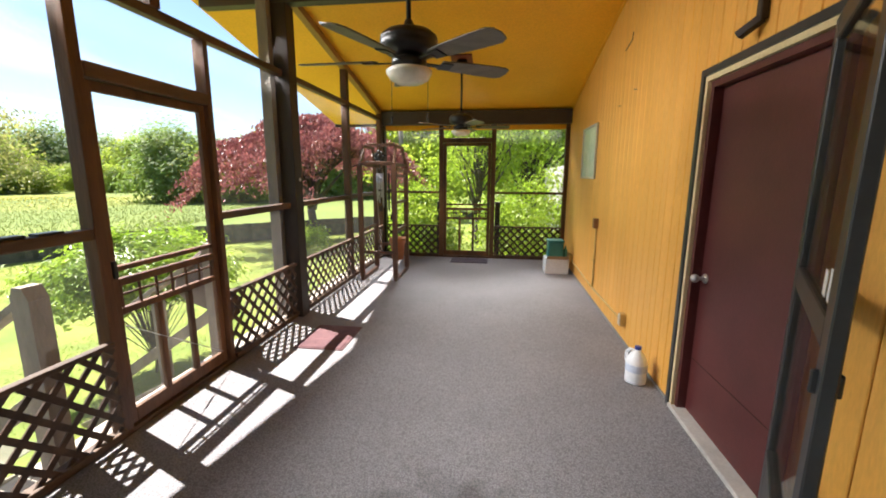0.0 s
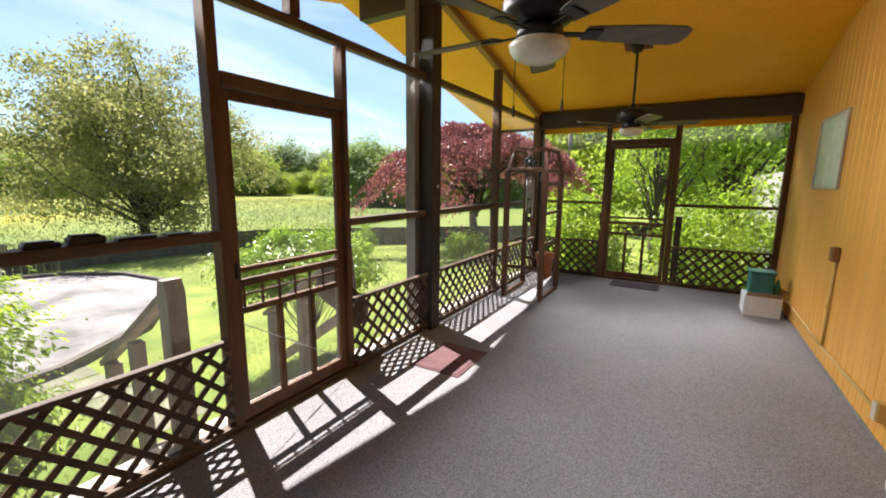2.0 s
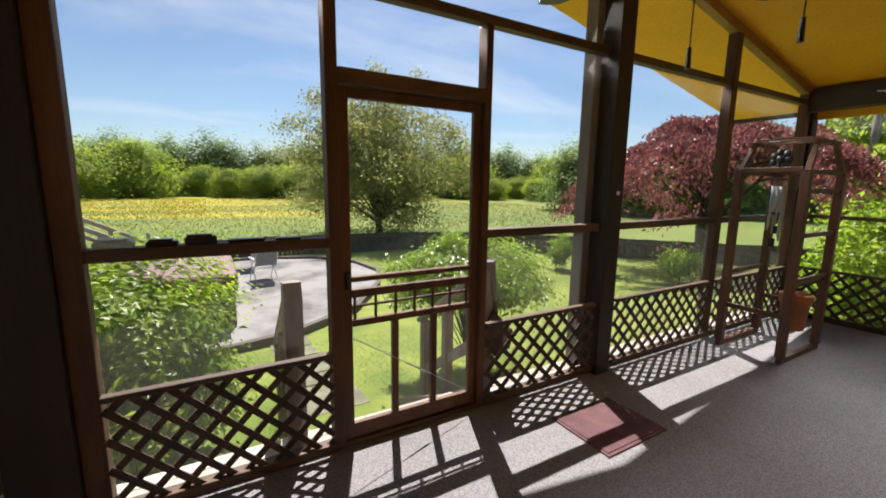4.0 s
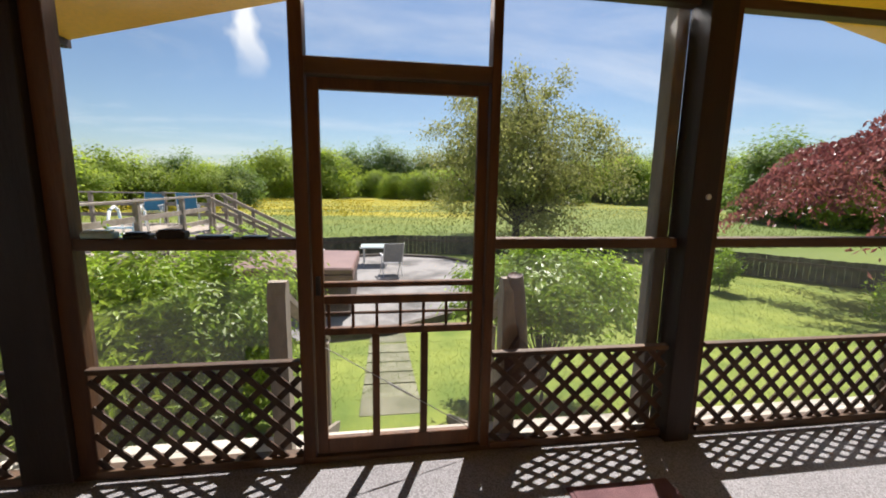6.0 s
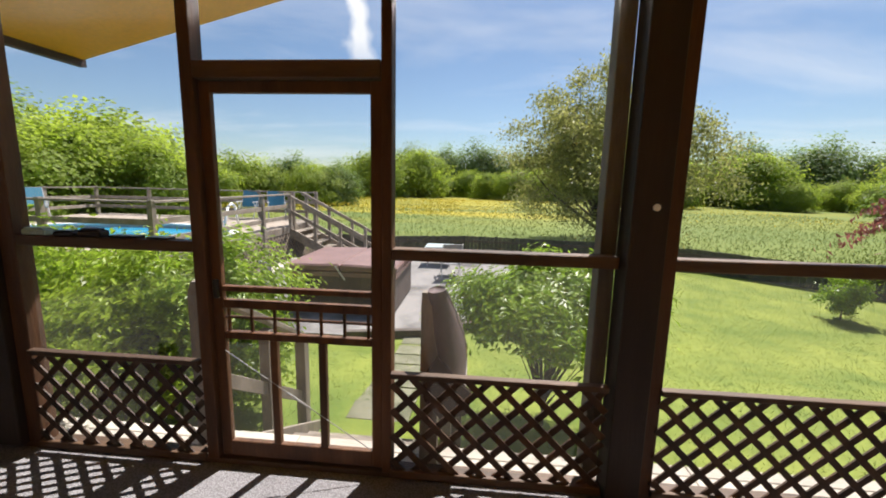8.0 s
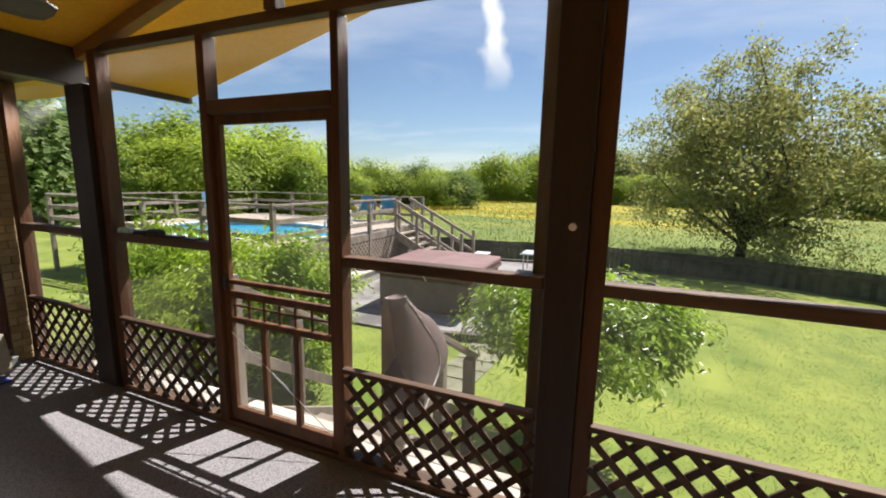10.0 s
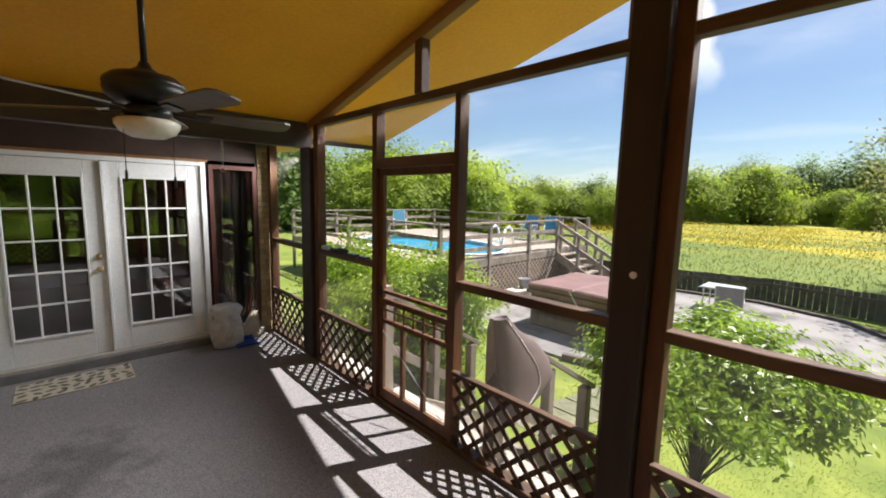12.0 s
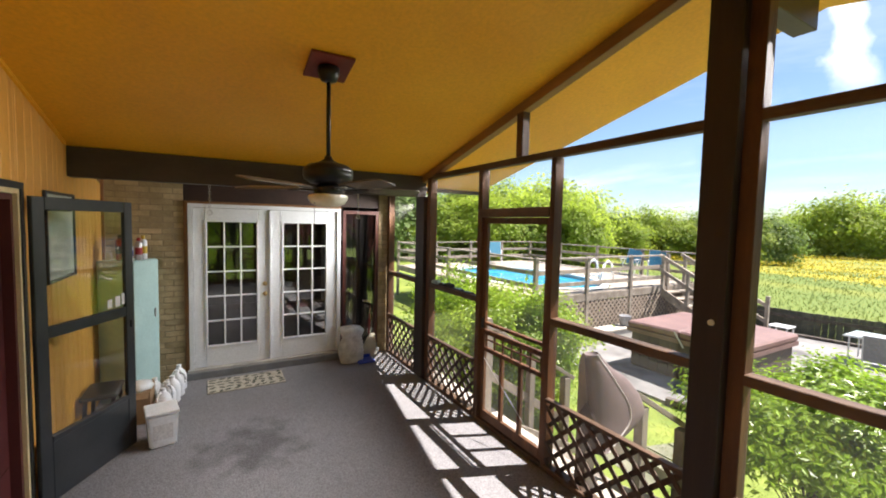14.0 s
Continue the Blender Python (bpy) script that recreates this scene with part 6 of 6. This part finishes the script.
def plant(name, at, label, category, leaves, n, size, radius, squash, lumps, spread, centre_z, seed, trunk_r=0.0, bark=None, n_limbs=8, droop=0.0, shell=0.55, low=-0.4, slim=0.5, group="", trunk_top=None, shape=None, up=0.0, face=0.0):
    rs = np.random.default_rng(seed)
    ob = thing(name, (0, 0, 0), label, category, group)
    cs, pts = clumps(rs, n, radius, squash, lumps, spread, shell, low)
    if shape is not None:
        cs, pts = shape(cs), shape(pts)
    cs, pts = cs + [0, 0, centre_z], pts + [0, 0, centre_z]
    pts = pts[pts[:, 2] > 0.03]
    crown = new("crown", leaf_mesh("crown", pts, size, leaves, rs, droop, slim, up, face))
    crown.parent = ob
    if bark is not None:
        reach = np.linalg.norm(cs - [0, 0, centre_z], axis=1)
        order = [k_ for k_ in rs.permutation(len(cs)) if reach[k_] < 0.85 * radius][:n_limbs]
        limbs(cs[order].tolist(), (0, 0, 0), (0, 0, trunk_top or centre_z * 0.7), trunk_r, bark, ob, rs)
    ob.matrix_basis = pose(*at)
    return ob


def leaf_mat(name, a, b, rough=0.5, trans=0.35, spread=0.35, scale=0.8):
    return material(name, a, b, scale, rough, 0.0, 20, spread=spread, island=True, through_light=trans)


BARK = material("grey_brown_bark", (0.05, 0.04, 0.03), (0.1, 0.08, 0.06), 8.0, 0.9, 0.6, 40)
L_OLIVE = leaf_mat("olive_leaves", (0.215, 0.235, 0.068), (0.36, 0.36, 0.115), 0.45, 0.55)
L_RED = leaf_mat("dark_red_leaves", (0.2, 0.06, 0.06), (0.33, 0.13, 0.12), 0.4, 0.45)
L_BUSH = leaf_mat("shrub_leaves", (0.19, 0.31, 0.022), (0.32, 0.46, 0.05), 0.35, 0.5)
L_LIGHT = leaf_mat("light_green_leaves", (0.2, 0.32, 0.022), (0.37, 0.49, 0.055), 0.4, 0.62)
L_WOOD = leaf_mat("woodland_leaves", (0.24, 0.34, 0.03), (0.4, 0.49, 0.06), 0.6, 0.68, 0.14, 0.3)
L_DARK = leaf_mat("dark_woodland_leaves", (0.13, 0.21, 0.04), (0.22, 0.31, 0.07), 0.6, 0.6, 0.2, 0.3)


def oval_top(p):
    q = p.copy()
    t = (p[:, 2] / 4.0).clip(-1, 1)
    q[:, :2] *= (1.0 - 0.35 * t.clip(0, 1))[:, None]
    return q


plant("tree", (-20.6, 9.2, G), "airy olive green tree beyond the patio", "tree", L_OLIVE, 56000, 0.15, 4.9, 0.8, 230, 0.42, 4.0, 11, 0.22, BARK, 70, shell=0.15, low=-1.0, trunk_top=1.3, shape=oval_top)


def umbrella(p):
    q = p.copy()
    r = np.linalg.norm(p[:, :2], axis=1)
    q[:, 2] = 1.9 * (1 - (r / 4.6) ** 2) + 0.24 * p[:, 2] + 0.2 * np.sin(p[:, 0] * 2.3) * np.cos(p[:, 1] * 1.9)
    return q


plant("red_maple", (-7.6, 16.2, G), "dark red weeping maple with dome-shaped crown", "tree", L_RED, 46000, 0.15, 4.2, 0.6, 260, 0.28, 2.6, 12, 0.2, BARK, 34, droop=1.2, shell=0.15, low=-0.9, slim=0.4, trunk_top=2.6, shape=umbrella)
plant("shrub", (-3.95, 3.98, ground_z(-3.95)), "rounded green shrub with glossy leaves on the lawn", "shrub", L_BUSH, 36000, 0.066, 0.77, 0.6, 160, 0.1, 1.15, 13, 0.018, BARK, 60, shell=0.45, low=-0.25, slim=0.42, trunk_top=0.35, face=0.7)
plant("shrub", (-3.85, 0.4, ground_z(-3.85)), "dense light green shrub beside the porch steps", "shrub", L_LIGHT, 36000, 0.072, 1.0, 0.75, 170, 0.12, 0.86, 14, 0.03, BARK, 20, shell=0.5, low=-0.8, slim=0.45, trunk_top=0.5, face=0.7)
plant("shrub", (-4.4, -1.6, ground_z(-4.4)), "dense light green shrub beside the porch", "shrub", L_LIGHT, 10000, 0.09, 1.1, 0.75, 60, 0.2, 0.9, 15, 0.03, BARK, 14, shell=0.5, low=-0.8, slim=0.45, trunk_top=0.5)


def cone_up(p):
    q = p.copy()
    q[:, :2] *= (0.55 + 0.45 * ((p[:, 2] + 0.6) / 1.1).clip(0, 1.2))[:, None]
    return q


plant("clipped_shrub", (-9.55, 11.3, G), "small vase-shaped dark green shrub on the lawn", "shrub", L_BUSH, 5000, 0.07, 0.5, 1.1, 60, 0.09, 0.62, 16, 0.02, BARK, 8, shell=0.4, low=-1, shape=cone_up)
# planting past the far screens
plant("shrub", (-1.75, 9.3, G), "bright green leafy shrub outside the far screens", "shrub", L_LIGHT, 9000, 0.1, 0.95, 1.15, 70, 0.2, 1.4, 17, 0.03, BARK, 14, shell=0.4, low=-0.9, trunk_top=0.6)
plant("shrub", (0.75, 9.4, G), "bright green leafy shrub outside the far screens", "shrub", L_LIGHT, 10000, 0.1, 1.05, 1.15, 70, 0.2, 1.4, 18, 0.03, BARK, 14, shell=0.4, low=-0.9, trunk_top=0.6)
plant("tree", (-0.6, 13.6, G), "slender green tree beyond the far door", "tree", L_LIGHT, 9000, 0.11, 1.7, 1.2, 90, 0.3, 3.9, 19, 0.09, BARK, 24, shell=0.3, low=-0.7, trunk_top=2.6)
plant("tree", (1.2, 17.5, G), "broad fresh green tree behind the shrubs", "tree", L_LIGHT, 16000, 0.2, 3.0, 0.9, 100, 0.42, 4.2, 20, 0.2, BARK, 26, shell=0.3, low=-0.8, trunk_top=3.0)
plant("tree", (-4.2, 24.0, G), "broad green tree far behind the maple", "tree", L_WOOD, 16000, 0.3, 3.2, 1.0, 90, 0.5, 4.0, 21, 0.25, BARK, 20, shell=0.3, low=-0.8, trunk_top=3.0)
plant("shrub", (-6.3, 12.6, G), "low feathery light green shrub on the lawn", "shrub", L_LIGHT, 3500, 0.09, 0.6, 0.8, 40, 0.14, 0.5, 22, 0.02, BARK, 10, shell=0.4, low=-0.7)

# woodland round the meadow: three trees grown once, then repeated
wood = [plant("woodland_tree", (-62, 30, G), "broad leafy tree at the edge of the meadow", "tree", m_, 14000, 0.29, 3.4, q_, 130, 0.62, 2.7, 30 + k_, 0.2, BARK, 8, slim=0.75, shell=0.45, low=-1.0, trunk_top=2.5, face=0.8, group="woodland round the meadow") for k_, (m_, q_) in enumerate(((L_WOOD, 1.0), (L_WOOD, 0.85), (L_DARK, 1.05)))]
rng = random.Random(21)
spots = []
for k in range(34):          # far edge, to the west and north-west
    a = radians(96 + k * 3.1)
    r = 76 + rng.uniform(-4, 10)
    spots.append((r * math.cos(a), r * math.sin(a), rng.choice((0.7, 0.85, 1.0, 1.3)) * rng.uniform(0.9, 1.1), 0))
for k in range(18):          # behind, taller and darker
    a = radians(100 + k * 5.2)
    r = 100 + rng.uniform(-4, 8)
    spots.append((r * math.cos(a), r * math.sin(a), rng.uniform(1.35, 1.75), 2))
for k in range(22):          # nearer woods past the pool, to the south-west
    a = radians(196 + k * 3.0)
    r = 50 - k * 0.9 + rng.uniform(-3, 4)
    spots.append((r * math.cos(a), r * math.sin(a), rng.choice((0.75, 0.95, 1.35)) * rng.uniform(0.9, 1.1), 1))
for k in range(14):
    a = radians(215 + k * 3.6)
    r = 34 + rng.uniform(-3, 3)
    spots.append((r * math.cos(a), r * math.sin(a), rng.uniform(0.75, 1.0), 0))
for k in range(10):          # beyond the far end
    a = radians(76 + k * 6)
    r = 48 + rng.uniform(-3, 5)
    spots.append((r * math.cos(a), r * math.sin(a), rng.uniform(0.9, 1.3), 1))
for x, y, s, kind_ in spots:
    t_ = copy_thing(wood[(kind_ + rng.randrange(2)) % 3 if kind_ != 2 else 2], pose(x, y, G, 0, 0, rng.uniform(0, 360)))
    t_.scale = (s * rng.uniform(0.9, 1.15), s * rng.uniform(0.9, 1.15), s)

# grass blades on the near lawn, flower heads in the meadow
rs = np.random.default_rng(5)
BLADE_M = leaf_mat("grass_blades", (0.14, 0.2, 0.02), (0.24, 0.29, 0.036), 0.6, 0.45, 0.12, 1.5)
n = 110000
gx, gy = rs.uniform(-14, -2.7, n), rs.uniform(-4, 14, n)
keep = ~((gx < -6.8) & (gy < 6.0)) & ~((gx > -4.2) & (gy > 1.8) & (gy < 2.95))
gp = np.stack([gx, gy, G + 0.02 + 0.45 * (lambda t: t * t * (3 - 2 * t))(((gx + 7.0) / 3.8).clip(0, 1))], 1)[keep]
gob = new("grass", leaf_mesh("grass", gp, 0.034, BLADE_M, rs, -1.2, 0.16, face=0.5))
tagged(gob, "short green lawn grass", "grass", kind="stuff")
n = 40000
gx, gy = -16.7 - rs.uniform(0, 1, n) ** 1.6 * 34, rs.uniform(-30, 40, n)
keep = gx < np.interp(gy, [-30, 9, 15, 24, 40], [-16.7, -16.7, -14.6, -14, -14])
mob = new("meadow_grass", leaf_mesh("meadow_grass", np.stack([gx, gy, np.full(n, G + 0.06)], 1)[keep], 0.2, leaf_mat("meadow_blades", (0.1, 0.145, 0.02), (0.16, 0.195, 0.032), 0.7, 0.45, 0.15, 0.3), rs, -2.0, 0.09))
tagged(mob, "tall uncut meadow grass", "grass", kind="stuff")
n = 38000
fx = -30 - 32 * rs.uniform(0, 1, n) ** 0.8
fy = np.where(rs.uniform(0, 1, n) < 0.8, rs.uniform(-42, 1, n), rs.uniform(1, 34, n))
keep = (np.sin(fy * 0.23) + np.sin(fy * 0.11 + 1.3) + rs.uniform(-1.2, 1.2, n) > -0.5) & (fx < -24)
fob = new("meadow_flowers", leaf_mesh("meadow_flowers", np.stack([fx, fy, G + 0.35 + rs.uniform(0, 0.15, n)], 1)[keep], 0.1, material("buttercup_yellow", (0.6, 0.46, 0.01), (0.7, 0.55, 0.02), 2.0, 0.6, 0.0), rs, 0, 0.9))
tagged(fob, "yellow buttercups in drifts across the meadow", "flowers", kind="stuff")

# dark posts outside the far door, utility pole
for x in (-1.17, 0.02):
    ps = thing("gate_post", (x, 8.35, G), "dark timber post beside the far steps", "post", "posts by the far door")
    part("shaft", box(x - 0.05, 8.3, G, x + 0.05, 8.4, 0.98), POST, ps)
    part("cap", box(x - 0.06, 8.29, 0.98, x + 0.06, 8.41, 1.0), POST, ps)
fs = thing("far_steps", (-0.6, 8.2, G), "grey timber steps outside the far door", "steps")
for k in range(5):
    part("tread", box(-1.1, 7.7 + k * 0.26, -0.2 - k * 0.19 - 0.04, -0.05, 7.98 + k * 0.26, -0.2 - k * 0.19), GREYWOOD, fs)
up_ = thing("utility_pole", (-5.0, 21.0, G), "grey wooden utility pole behind the maple", "pole")
part("shaft", rod((-5.0, 21.0, G), (-5.0, 21.0, 7.5), 0.14, 0.1, 12), GREYWOOD, up_, smooth=True)
part("crossarm", box(-5.9, 20.95, 6.8, -4.1, 21.05, 6.92), GREYWOOD, up_)
